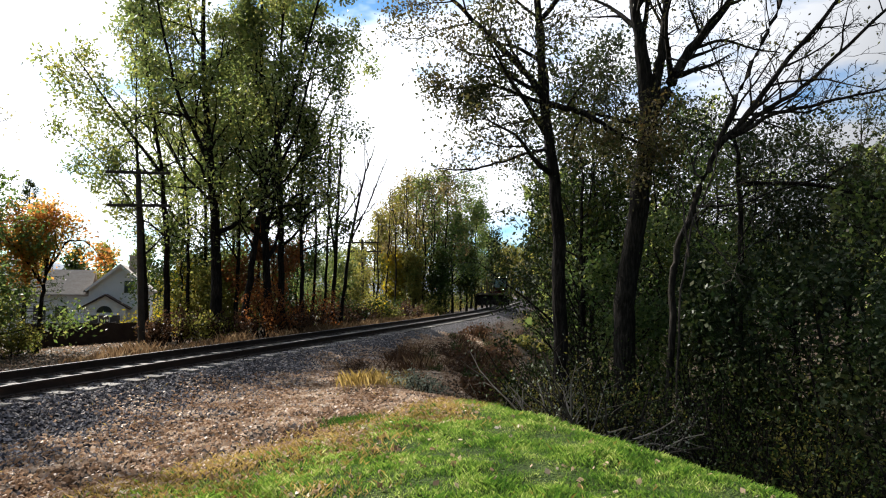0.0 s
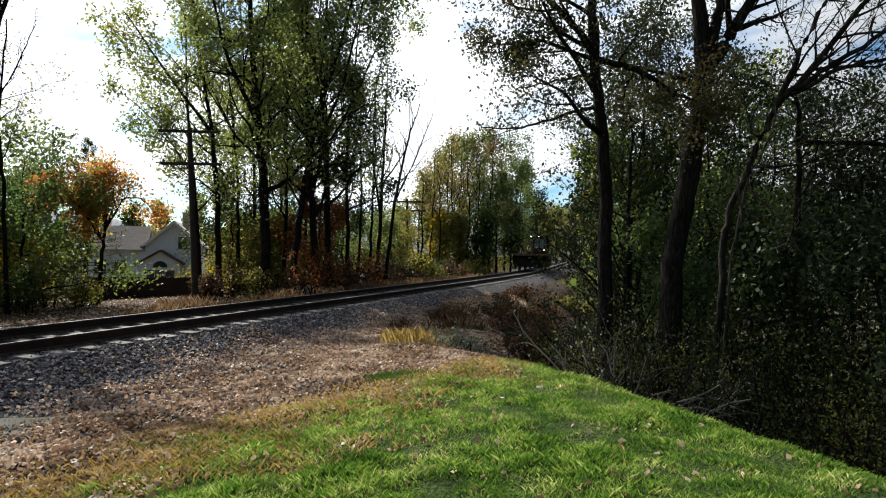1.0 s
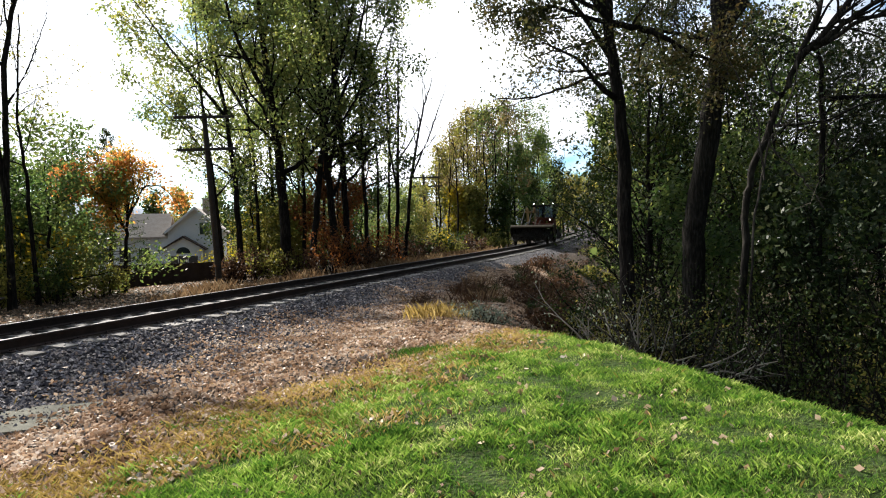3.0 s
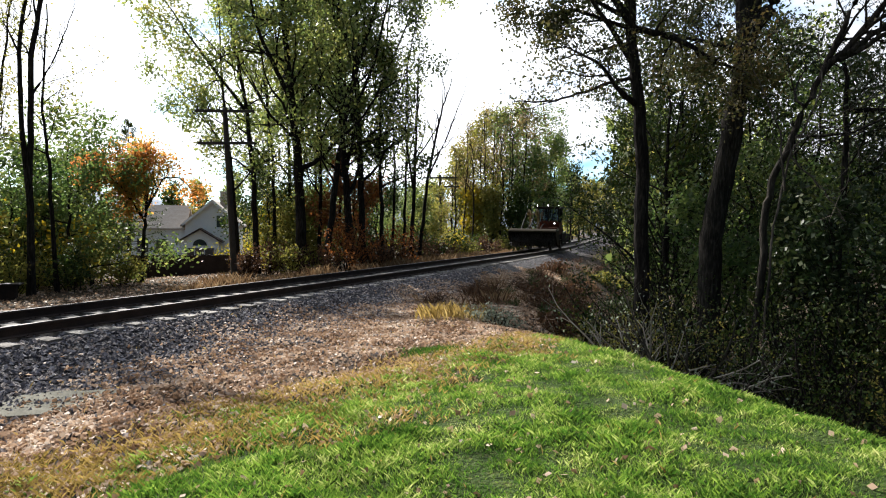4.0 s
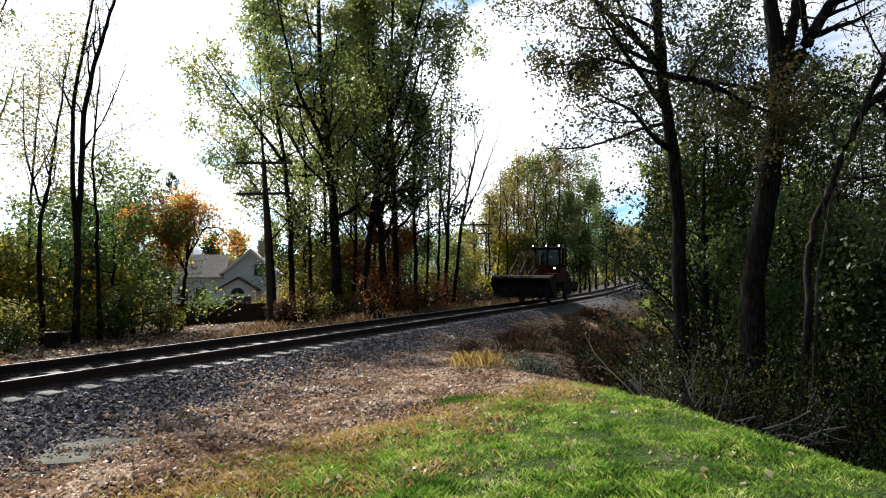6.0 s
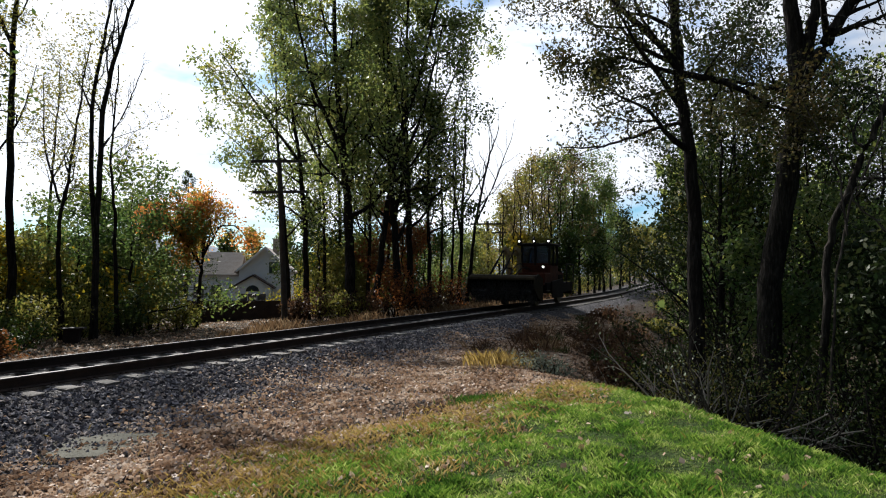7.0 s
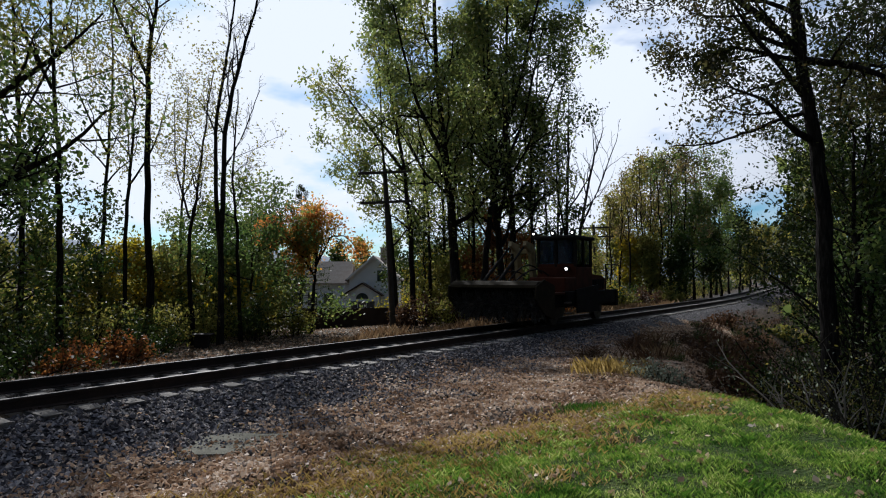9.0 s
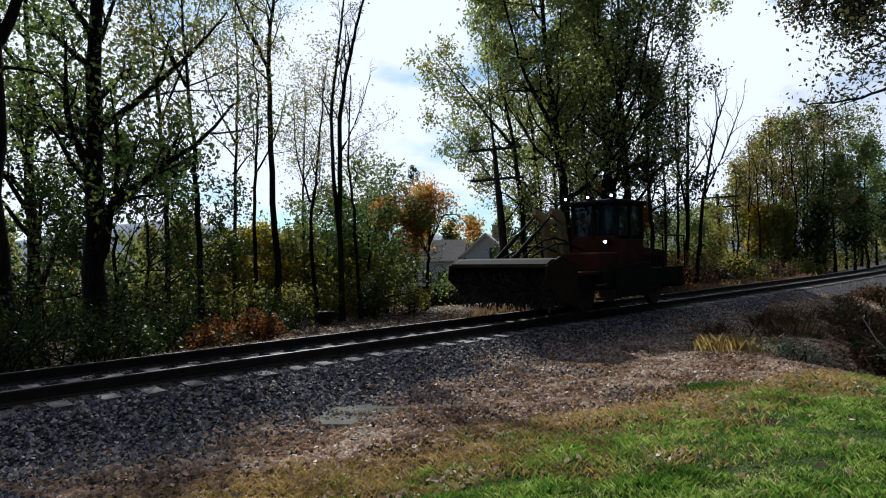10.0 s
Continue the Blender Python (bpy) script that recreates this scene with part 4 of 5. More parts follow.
# far woods: a few trees, set again and again
PATTERNS = [tree(200 + k, (-70 + 6 * k, 120), 10 + k, 0.2, "distant broadleaf tree in the woods along the valley", mat, limbs=12, first=0.1, reach=0.36, level=3, twigs=6, per_tip=9, scatter=0.6, size=0.85, open_angle=0.9, shown=0.1, group="far woods")
            for k, mat in enumerate((LEAF_DARK, LEAF_OLIVE, LEAF_POPLAR, LEAF_DARK))]
deal = random.Random(12)
for k in range(125):
    if k < 80:
        az, far = -82 + 76 * k / 80 + deal.uniform(-1, 1), deal.uniform(70, 190)
        if -36 < az < -22 and far < 130:
            far += 80
    elif k > 116:
        az, far = 1.5 + (k - 116) * 0.9, deal.uniform(115, 175)
    else:
        az, far = 9 + 52 * (k - 80) / 45 + deal.uniform(-0.4, 0.6), deal.uniform(34, 90)
    x, y = at(az, far)
    s = deal.uniform(0.45, 0.7) if far < 100 and az < 0 else deal.uniform(0.6, 0.95)
    pick = PATTERNS[deal.randrange(4)]
    twin = copy_thing(pick, pose(x, y, float(land(x, y)) - 0.9, 0, 0, deal.uniform(0, 360)) @ Matrix.Diagonal((s, s, s, 1)))


# ---- utility poles ----
def utility_pole(az, far, top, tilt, turn, arms):
    p = polar(az, far)
    z = float(land(p.x, p.y))
    pole = tagged(empty("utility_pole", Matrix.Translation((p.x, p.y, z)) @ pose(0, 0, 0, 0, tilt, turn)), "old dark wooden utility pole with crossarms beyond the track", "utility pole")
    part("post", rod(bmesh.new(), (0, 0, -0.3), (0, 0, top - z), 0.14, 0.1, 12), POLE_WOOD, pole)
    for drop, width in arms:
        h = top - z - drop
        arm = part("crossarm", box(bmesh.new(), -width / 2, width / 2, -0.19, -0.09, h - 0.06, h + 0.06, 0.008), POLE_WOOD, pole)
        n = 6
        for i in range(n):
            x = -width / 2 + 0.12 + (width - 0.24) * i / (n - 1)
            part("insulator", rod(bmesh.new(), (x, -0.14, h + 0.06), (x, -0.14, h + 0.2), 0.035, 0.025, 8), POLE_WOOD, arm)
    return pole


utility_pole(-25.3, 28.6, 6.4, -3.2, 25, ((0.15, 2.4), (1.5, 2.3)))
utility_pole(-7.2, 49.5, 5.5, -1.0, 7, ((0.25, 2.7), (0.95, 3.0)))


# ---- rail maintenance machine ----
# Machine paints carry its backlit shade: colours lowered below the orange and olive.
PAINT = surface("machine_shaded_paint", [(0.02, 0.007, 0.004), (0.06, 0.016, 0.008), (0.11, 0.032, 0.015)], scale=3, rough=0.75, gloss=0.12, bump=0.1, spread=0)
PAINT_OLIVE = surface("machine_worn_shaded_paint", [(0.01, 0.008, 0.005), (0.026, 0.02, 0.012), (0.062, 0.05, 0.027)], scale=2.5, fine=18, rough=0.85, gloss=0.08, bump=0.2, spread=0)
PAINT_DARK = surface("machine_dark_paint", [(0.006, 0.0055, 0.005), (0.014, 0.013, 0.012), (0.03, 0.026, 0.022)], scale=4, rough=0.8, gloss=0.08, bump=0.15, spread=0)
PAINT_PALE = surface("machine_pale_paint", [(0.09, 0.065, 0.03), (0.24, 0.185, 0.09), (0.42, 0.34, 0.19)], scale=4, rough=0.6, bump=0.1, spread=0)
STEEL = surface("wheel_steel", [(0.03, 0.025, 0.022), (0.07, 0.06, 0.052), (0.13, 0.115, 0.1)], scale=6, rough=0.55, metal=0.6, bump=0.1, spread=0)
BRISTLE = surface("bristle", [(0.01, 0.0095, 0.009), (0.035, 0.03, 0.026), (0.3, 0.28, 0.25)], scale=12, rough=0.5, bump=0.4, spread=0)


def glass_material():
    m, make, join, out = material("cab_glass")
    g = make("ShaderNodeBsdfPrincipled", Roughness=0.03)
    g.inputs["Base Color"].default_value = (0.12, 0.2, 0.32, 1)
    g.inputs["Transmission Weight"].default_value = 0.9
    join(g.outputs["BSDF"], out.inputs["Surface"])
    return m


def lamp_material():
    m, make, join, out = material("headlight")
    e = make("ShaderNodeEmission", Strength=5.0)
    e.inputs["Color"].default_value = (1.0, 0.95, 0.82, 1)
    join(e.outputs["Emission"], out.inputs["Surface"])
    return m


CAB_GLASS, LAMP = glass_material(), lamp_material()
WHEEL_R = 0.38


def build_machine():
    """Travels along its own +y; z = 0 is the rail head."""
    car = tagged(empty("rail_maintenance_machine"), "orange rail maintenance machine in shade, with cab and front broom", "rail vehicle")
    bm = box(bmesh.new(), -1.05, 1.05, -2.95, 3.0, 0.55, 0.95, 0.03)
    box(bm, -1.2, 1.2, -3.05, -2.85, 0.45, 1.05, 0.02)
    box(bm, -1.25, -1.05, -2.6, 1.4, 0.6, 1.05, 0.02)
    box(bm, 1.05, 1.25, -2.6, 1.4, 0.6, 1.05, 0.02)
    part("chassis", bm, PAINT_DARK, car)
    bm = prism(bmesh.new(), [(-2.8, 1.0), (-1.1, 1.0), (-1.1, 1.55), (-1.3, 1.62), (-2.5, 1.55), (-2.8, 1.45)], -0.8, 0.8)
    hood = part("engine_hood", bm, PAINT, car, "orange engine hood in shade")
    for i in range(7):
        part("louvre", box(bmesh.new(), -0.83, -0.8, -2.6 + i * 0.2, -2.48 + i * 0.2, 1.1, 1.42, 0.006), PAINT_DARK, hood)
    part("exhaust", rod(rod(bmesh.new(), (0.45, -1.7, 1.5), (0.45, -1.7, 3.2), 0.06), (0.45, -1.7, 3.2), (0.45, -1.82, 3.3), 0.055), PAINT_DARK, car)
    # cab, on the side towards the path
    x0, x1, y0, y1, z0, z1 = -1.05, 0.4, -1.0, 0.35, 1.0, 2.78
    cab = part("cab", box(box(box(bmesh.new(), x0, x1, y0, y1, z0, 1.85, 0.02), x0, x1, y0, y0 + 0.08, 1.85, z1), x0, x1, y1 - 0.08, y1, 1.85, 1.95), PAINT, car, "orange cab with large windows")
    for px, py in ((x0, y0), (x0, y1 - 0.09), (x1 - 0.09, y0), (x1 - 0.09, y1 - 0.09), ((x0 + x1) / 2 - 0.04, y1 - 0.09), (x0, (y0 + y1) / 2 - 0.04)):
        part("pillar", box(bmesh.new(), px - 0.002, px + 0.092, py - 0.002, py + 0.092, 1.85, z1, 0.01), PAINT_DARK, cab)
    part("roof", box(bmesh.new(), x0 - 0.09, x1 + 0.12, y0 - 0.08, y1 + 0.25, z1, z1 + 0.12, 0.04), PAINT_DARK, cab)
    for a, b, c, d in ((x0 + 0.1, (x0 + x1) / 2 - 0.05, y1 - 0.05, y1 - 0.04), ((x0 + x1) / 2 + 0.05, x1 - 0.1, y1 - 0.05, y1 - 0.04), (x0 + 0.04, x0 + 0.05, y0 + 0.1, (y0 + y1) / 2 - 0.05), (x0 + 0.04, x0 + 0.05, (y0 + y1) / 2 + 0.05, y1 - 0.1), (x1 - 0.05, x1 - 0.04, y0 + 0.1, y1 - 0.1)):
        part("window", box(bmesh.new(), a, b, c, d, 1.94, z1 - 0.02), CAB_GLASS, cab)
    part("operator_seat", box(box(bmesh.new(), -0.6, -0.1, -0.75, -0.3, 1.86, 2.0, 0.04), -0.6, -0.1, -0.86, -0.74, 1.9, 2.45, 0.04), PAINT_DARK, cab)
    for x in (x0 + 0.02, -0.32, x1):
        lamp = part("roof_light", rod(bmesh.new(), (x, y1 + 0.1, z1 + 0.2), (x, y1 + 0.24, z1 + 0.2), 0.085, 0.1, 14), PAINT_DARK, car)
        part("lens", rod(bmesh.new(), (x, y1 + 0.24, z1 + 0.2), (x, y1 + 0.25, z1 + 0.2), 0.035, None, 14), LAMP, lamp, "glowing headlight lens")
    lamp = part("headlight", rod(bmesh.new(), (-0.76, y1, 1.78), (-0.76, y1 + 0.14, 1.78), 0.09, 0.1, 14), PAINT_DARK, car)
    part("lens", rod(bmesh.new(), (-0.76, y1 + 0.14, 1.78), (-0.76, y1 + 0.15, 1.78), 0.045, None, 14), LAMP, lamp, "glowing headlight lens")
    # arm frame before the cab
    for x in (0.2, 0.75):
        part("arm", prism(bmesh.new(), [(0.6, 1.0), (0.95, 1.0), (1.15, 2.35), (1.5, 2.55), (1.45, 2.7), (0.95, 2.6)], x, x + 0.12), PAINT_PALE, car, "pale yellow lifting arm")
        part("cylinder", rod(rod(bmesh.new(), (x + 0.2, 1.3, 2.5), (x + 0.2, 2.2, 1.85), 0.035), (x + 0.2, 2.0, 2.0), (x + 0.2, 3.0, 1.3), 0.055), PAINT_DARK, car)
    part("arm_beam", box(bmesh.new(), 0.15, 1.0, 0.95, 1.1, 2.3, 2.45, 0.02), PAINT_PALE, car)
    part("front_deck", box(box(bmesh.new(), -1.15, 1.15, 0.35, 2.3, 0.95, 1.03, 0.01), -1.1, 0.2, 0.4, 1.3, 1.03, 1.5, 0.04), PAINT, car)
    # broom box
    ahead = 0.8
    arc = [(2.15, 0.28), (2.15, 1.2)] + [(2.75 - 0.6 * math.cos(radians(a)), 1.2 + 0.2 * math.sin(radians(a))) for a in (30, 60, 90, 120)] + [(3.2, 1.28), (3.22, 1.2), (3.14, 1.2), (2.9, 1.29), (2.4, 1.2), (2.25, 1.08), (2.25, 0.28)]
    hoodbox = part("broom_hood", prism(bmesh.new(), [(y + ahead, z) for y, z in arc], -1.48, 1.48), PAINT_OLIVE, car, "worn olive-brown broom hood in shade")
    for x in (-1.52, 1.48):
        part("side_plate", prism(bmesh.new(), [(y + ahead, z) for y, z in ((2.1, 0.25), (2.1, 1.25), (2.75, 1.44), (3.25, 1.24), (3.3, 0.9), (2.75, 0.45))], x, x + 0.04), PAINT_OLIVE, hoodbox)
    bm = rod(bmesh.new(), (-1.44, 2.8 + ahead, 0.68), (1.44, 2.8 + ahead, 0.68), 0.12, None, 12)
    rng = random.Random(8)
    for i in range(700):
        a, x = rng.uniform(0, 2 * math.pi), rng.uniform(-1.42, 1.42)
        r = rng.uniform(0.38, 0.53)
        rod(bm, (x, 2.8 + ahead + 0.1 * math.cos(a), 0.68 + 0.1 * math.sin(a)), (x + rng.uniform(-0.09, 0.09), 2.8 + ahead + r * math.cos(a), 0.68 + r * math.sin(a) * (0.9 if math.sin(a) > 0 else 1.05)), 0.018, 0.013, 4)
    part("broom", bm, BRISTLE, car, "broom drum with worn grey bristles")
    for x, z in ((-0.35, 1.75), (-0.1, 1.9), (0.5, 1.7)):  # slack hydraulic hoses down to the broom
        turns = [(x, 0.95 + 2.2 * u, 1.4 + (z - 1.4) * math.sin(math.pi * (0.15 + 0.85 * u))) for u in (0, 0.2, 0.4, 0.6, 0.8, 1)]
        bm = bmesh.new()
        for p, q in zip(turns, turns[1:]):
            rod(bm, p, q, 0.025, None, 8)
        part("hose", bm, PAINT_DARK, car, "black hydraulic hose")
    for x in (-1.3, 1.3):
        s = 1 if x > 0 else -1
        part("handrail", rod(rod(rod(bmesh.new(), (x, -2.9, 1.0), (x, -2.9, 1.95), 0.02), (x, -2.9, 1.95), (x, -1.6, 1.95), 0.02), (x, -1.6, 1.95), (x, -1.6, 1.0), 0.02), PAINT_DARK, car)
        part("wing_plough", prism(bmesh.new(), [(-0.9, 0.35), (0.9, 0.35), (1.0, 1.1), (-0.8, 1.25)], x, x + 0.05 * s), PAINT_DARK, car)
        for z in (0.35, 0.68):
            part("step", box(bmesh.new(), x - 0.03, x + 0.12 * s, 1.5, 1.9, z, z + 0.05), STEEL, car)
    wheels = []
    for y in (-2.0, 1.55):
        for x in (-0.753, 0.753):
            s = 1 if x > 0 else -1
            bm = rod(bmesh.new(), (x - 0.07, 0, 0), (x + 0.07, 0, 0), WHEEL_R, None, 28)
            rod(bm, (x - s * 0.1, 0, 0), (x - s * 0.068, 0, 0), WHEEL_R + 0.028, None, 28)
            rod(bm, (x + s * 0.07, 0, 0), (x + s * 0.12, 0, 0), 0.1, 0.08, 12)
            w = part("wheel", bm, STEEL, car)
            w.location = (0, y, WHEEL_R)
            for a in range(5):
                c, d = math.cos(a * 1.2566), math.sin(a * 1.2566)
                part("bolt", rod(bmesh.new(), (x + s * 0.07, 0.2 * c, 0.2 * d), (x + s * 0.09, 0.2 * c, 0.2 * d), 0.02, None, 6), STEEL, w)
            wheels.append((w, y))
    return car, wheels


MACHINE, WHEELS = build_machine()


def motions():
    """The machine rolls along the track towards the crossing; its wheels turn with the way it goes."""
    keys = [(0.0, 62.3), (2.5, 50.8), (4.5, 41.7), (5.5, 37.15), (7.0, 30.6), (7.5, 28.4), (8.0, 26.2), (8.5, 23.98), (9.0, 21.75), (9.5, 19.5), (10.0, 17.15)]
    ts, yy = [k[0] for k in keys], [k[1] for k in keys]

    def place(t):
        return float(np.interp(t, ts, yy))
    rows = []
    for t in ts:
        y = place(t)
        rows.append((t, pose(float(track_x(y)), y, 0, 0, 0, 180 - math.degrees(track_turn(y)))))
    walk(MACHINE, rows)
    n = 126
    for w, y in WHEELS:
        rows = []
        for i in range(n + 1):
            t = 10.0 * i / n
            rows.append((t, pose(0, y, WHEEL_R, -math.degrees((62.3 - place(t)) * 1.035 / WHEEL_R), 0, 0)))
        walk(w, rows)


# ---- house, hedge and hills ----
SIDING = surface("white_siding", [(0.74, 0.74, 0.74), (0.82, 0.82, 0.82), (0.86, 0.86, 0.86)], scale=2, rough=0.6, bump=0.1)
ROOFING = surface("grey_shingle", [(0.24, 0.205, 0.17), (0.36, 0.31, 0.26), (0.46, 0.41, 0.35)], scale=4, fine=30, rough=0.9, bump=0.4)
TRIM = surface("white_trim", [(0.7, 0.7, 0.7), (0.78, 0.78, 0.78), (0.82, 0.82, 0.82)], scale=4, rough=0.5, bump=0.0)
FENCE = surface("dark_boards", [(0.02, 0.013, 0.01), (0.045, 0.03, 0.024), (0.075, 0.052, 0.04)], scale=3, fine=30, rough=0.9, bump=0.4)


def pane_material():
    m, make, join, out = material("window_glass")
    g = make("ShaderNodeBsdfPrincipled", Roughness=0.05)
    g.inputs["Base Color"].default_value = (0.03, 0.04, 0.05, 1)
    g.inputs["Specular IOR Level"].default_value = 0.8
    join(g.outputs["BSDF"], out.inputs["Surface"])
    return m


PANE = pane_material()


def build_house():
    """A gabled front with an arched window over three lights, and a lower wing."""
    p = polar(-27.1, 58)
    house = tagged(empty("house", pose(p.x, p.y, -2.2, 0, 0, 22)), "white house with a gabled front and shingled roof", "house")
    # front wing: gable towards -y; the ridge runs along y
    w, eave, ridge = 2.2, 3.6, 5.5
    body = bmesh.new()
    a = [body.verts.new(v) for v in ((-w, 0, 0), (w, 0, 0), (w, 0, eave), (0, 0, ridge), (-w, 0, eave))]
    b = [body.verts.new((v.co.x, 7, v.co.z)) for v in a]
    body.faces.new(a)
    body.faces.new(b[::-1])
    for i in range(5):
        body.faces.new((a[i], b[i], b[(i + 1) % 5], a[(i + 1) % 5]))
    bmesh.ops.recalc_face_normals(body, faces=body.faces[:])
    part("wall", body, SIDING, house, "white clapboard wall")
    body = box(bmesh.new(), -8.2, -w, 1.0, 6.0, 0, 3.2)
    part("wall", body, SIDING, house, "white clapboard wall")
    for s in (-1, 1):
        bm = bmesh.new()
        e = 0.35
        vs = [(0, -0.35, ridge + 0.05), (s * (w + e), -0.35, eave - e * 0.8), (s * (w + e), 7.3, eave - e * 0.8), (0, 7.3, ridge + 0.05)]
        lo = [bm.verts.new(v) for v in vs]
        hi = [bm.verts.new((v[0], v[1], v[2] + 0.14)) for v in vs]
        bm.faces.new(lo)
        bm.faces.new(hi[::-1])
        for i in range(4):
            bm.faces.new((lo[i], lo[(i + 1) % 4], hi[(i + 1) % 4], hi[i]))
        bmesh.ops.recalc_face_normals(bm, faces=bm.faces[:])
        roof = part("roof", bm, ROOFING, house)
        rake = box(bmesh.new(), 0, math.hypot(w + e, ridge - eave), -0.4, -0.36, -0.1, 0.08)
        rake.transform(Matrix.Translation((0, 0, ridge + 0.05)) @ Matrix.Rotation(math.atan2(ridge + 0.05 - eave + e * 0.8, s * (w + e)), 4, "Y"))
        part("bargeboard", rake, TRIM, roof)
    bm = prism(bmesh.new(), [(0.6, 3.0), (3.5, 5.0), (6.4, 3.0), (6.4, 3.15), (3.5, 5.2), (0.6, 3.15)], -8.5, -w + 0.02)
    part("roof", bm, ROOFING, house, "tan shingled roof of the lower wing")
    # gabled porch with an arched light over three tall ones
    px, pw = -0.85, 1.5
    porch = bmesh.new()
    a = [porch.verts.new(v) for v in ((px - pw, -1.6, 0), (px + pw, -1.6, 0), (px + pw, -1.6, 2.15), (px, -1.6, 3.05), (px - pw, -1.6, 2.15))]
    b = [porch.verts.new((v.co.x, -0.004, v.co.z)) for v in a]
    porch.faces.new(a)
    porch.faces.new(b[::-1])
    for i in range(5):
        porch.faces.new((a[i], b[i], b[(i + 1) % 5], a[(i + 1) % 5]))
    bmesh.ops.recalc_face_normals(porch, faces=porch.faces[:])
    part("wall", porch, SIDING, house, "white clapboard porch wall")
    for sx in (-1, 1):
        bm = bmesh.new()
        vs = [(px, -1.9, 3.09), (px + sx * (pw + 0.3), -1.9, 1.98), (px + sx * (pw + 0.3), -0.004, 1.98), (px, -0.004, 3.09)]
        lo = [bm.verts.new(v) for v in vs]
        hi = [bm.verts.new((v[0], v[1], v[2] + 0.12)) for v in vs]
        bm.faces.new(lo)
        bm.faces.new(hi[::-1])
        for i in range(4):
            bm.faces.new((lo[i], lo[(i + 1) % 4], hi[(i + 1) % 4], hi[i]))
        bmesh.ops.recalc_face_normals(bm, faces=bm.faces[:])
        part("roof", bm, FENCE, house, "dark porch roof")
    win = part("window", box(bmesh.new(), px - 1.2, px + 1.2, -1.68, -1.605, 0.4, 1.62), TRIM, house, "white-framed window with three lights")
    for i in range(3):
        part("pane", box(bmesh.new(), px - 1.12 + i * 0.77, px - 0.42 + i * 0.77, -1.7, -1.675, 0.5, 1.54), PANE, win)
    bm = bmesh.new()
    ring = [bm.verts.new((px + 0.55 * math.cos(radians(t)), -1.66, 1.76 + 0.52 * math.sin(radians(t)))) for t in range(0, 181, 15)]
    face = bm.faces.new(ring)
    got = bmesh.ops.extrude_face_region(bm, geom=[face])
    bmesh.ops.translate(bm, vec=(0, 0.05, 0), verts=[v for v in got["geom"] if isinstance(v, bmesh.types.BMVert)])
    bmesh.ops.recalc_face_normals(bm, faces=bm.faces[:])
    part("window", bm, PANE, house, "arched dark window")
    part("window", box(bmesh.new(), 0.35, 1.05, -0.06, -0.004, 3.3, 4.3, 0.01), PANE, house, "small upper window")
    for x in (-7.3, -5.7, -4.2):
        win = part("window", box(bmesh.new(), x - 0.5, x + 0.5, 0.93, 0.995, 1.0, 2.3), TRIM, house)
        part("pane", box(bmesh.new(), x - 0.43, x + 0.43, 0.91, 0.935, 1.07, 2.23), PANE, win)
    part("chimney", box(bmesh.new(), 0.3, 0.9, 4.2, 4.8, 5.0, 6.6, 0.02), ROOFING, house)


build_house()


def build_fence():
    p = polar(-33.5, 33)
    fence = tagged(empty("board_fence", pose(p.x, p.y, float(land(p.x, p.y)), 0, 0, 24)), "dark weathered board fence before the white house", "fence")
    rng = random.Random(3)
    for i in range(34):
        h = 1.12 + rng.uniform(-0.03, 0.03)
        part("board", box(bmesh.new(), i * 0.16, i * 0.16 + 0.163, rng.uniform(-0.012, 0.012), 0.025 + 0.004 * (i % 2), -0.5, h), FENCE, fence)
    for i in range(4):
        part("post", box(bmesh.new(), i * 1.75, i * 1.75 + 0.1, 0.03, 0.13, -0.6, 1.15, 0.01), FENCE, fence)


build_fence()
# Haze of distance is put into the hill colour as blue-grey.
HILL = surface("wooded_hill_haze", [(0.1, 0.13, 0.17), (0.14, 0.17, 0.22), (0.19, 0.22, 0.26)], scale=0.012, fine=0.09, rough=1.0, bump=0.0)


def build_hills():
    n, m = 160, 8
    v = []
    for j in range(m):
        u = j / (m - 1)
        for i in range(n):
            az = -95 + 190 * i / (n - 1)
            far = 900 + 500 * u
            crest = 50 + 16 * math.sin(az * 0.11 + 1) + 9 * math.sin(az * 0.31) + 3 * math.sin(az * 0.9)
            p = polar(az, far)
            v.append((p.x, p.y, -4 + crest * (math.sin(u * math.pi * 0.9)) + 2.0 * noise.noise((i * 0.6, j * 1.1, 0))))
    i = (np.arange(m - 1)[:, None] * n + np.arange(n - 1)).ravel()
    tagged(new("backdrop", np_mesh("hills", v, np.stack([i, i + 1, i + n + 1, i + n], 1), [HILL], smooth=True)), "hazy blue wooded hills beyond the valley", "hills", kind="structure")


build_hills()

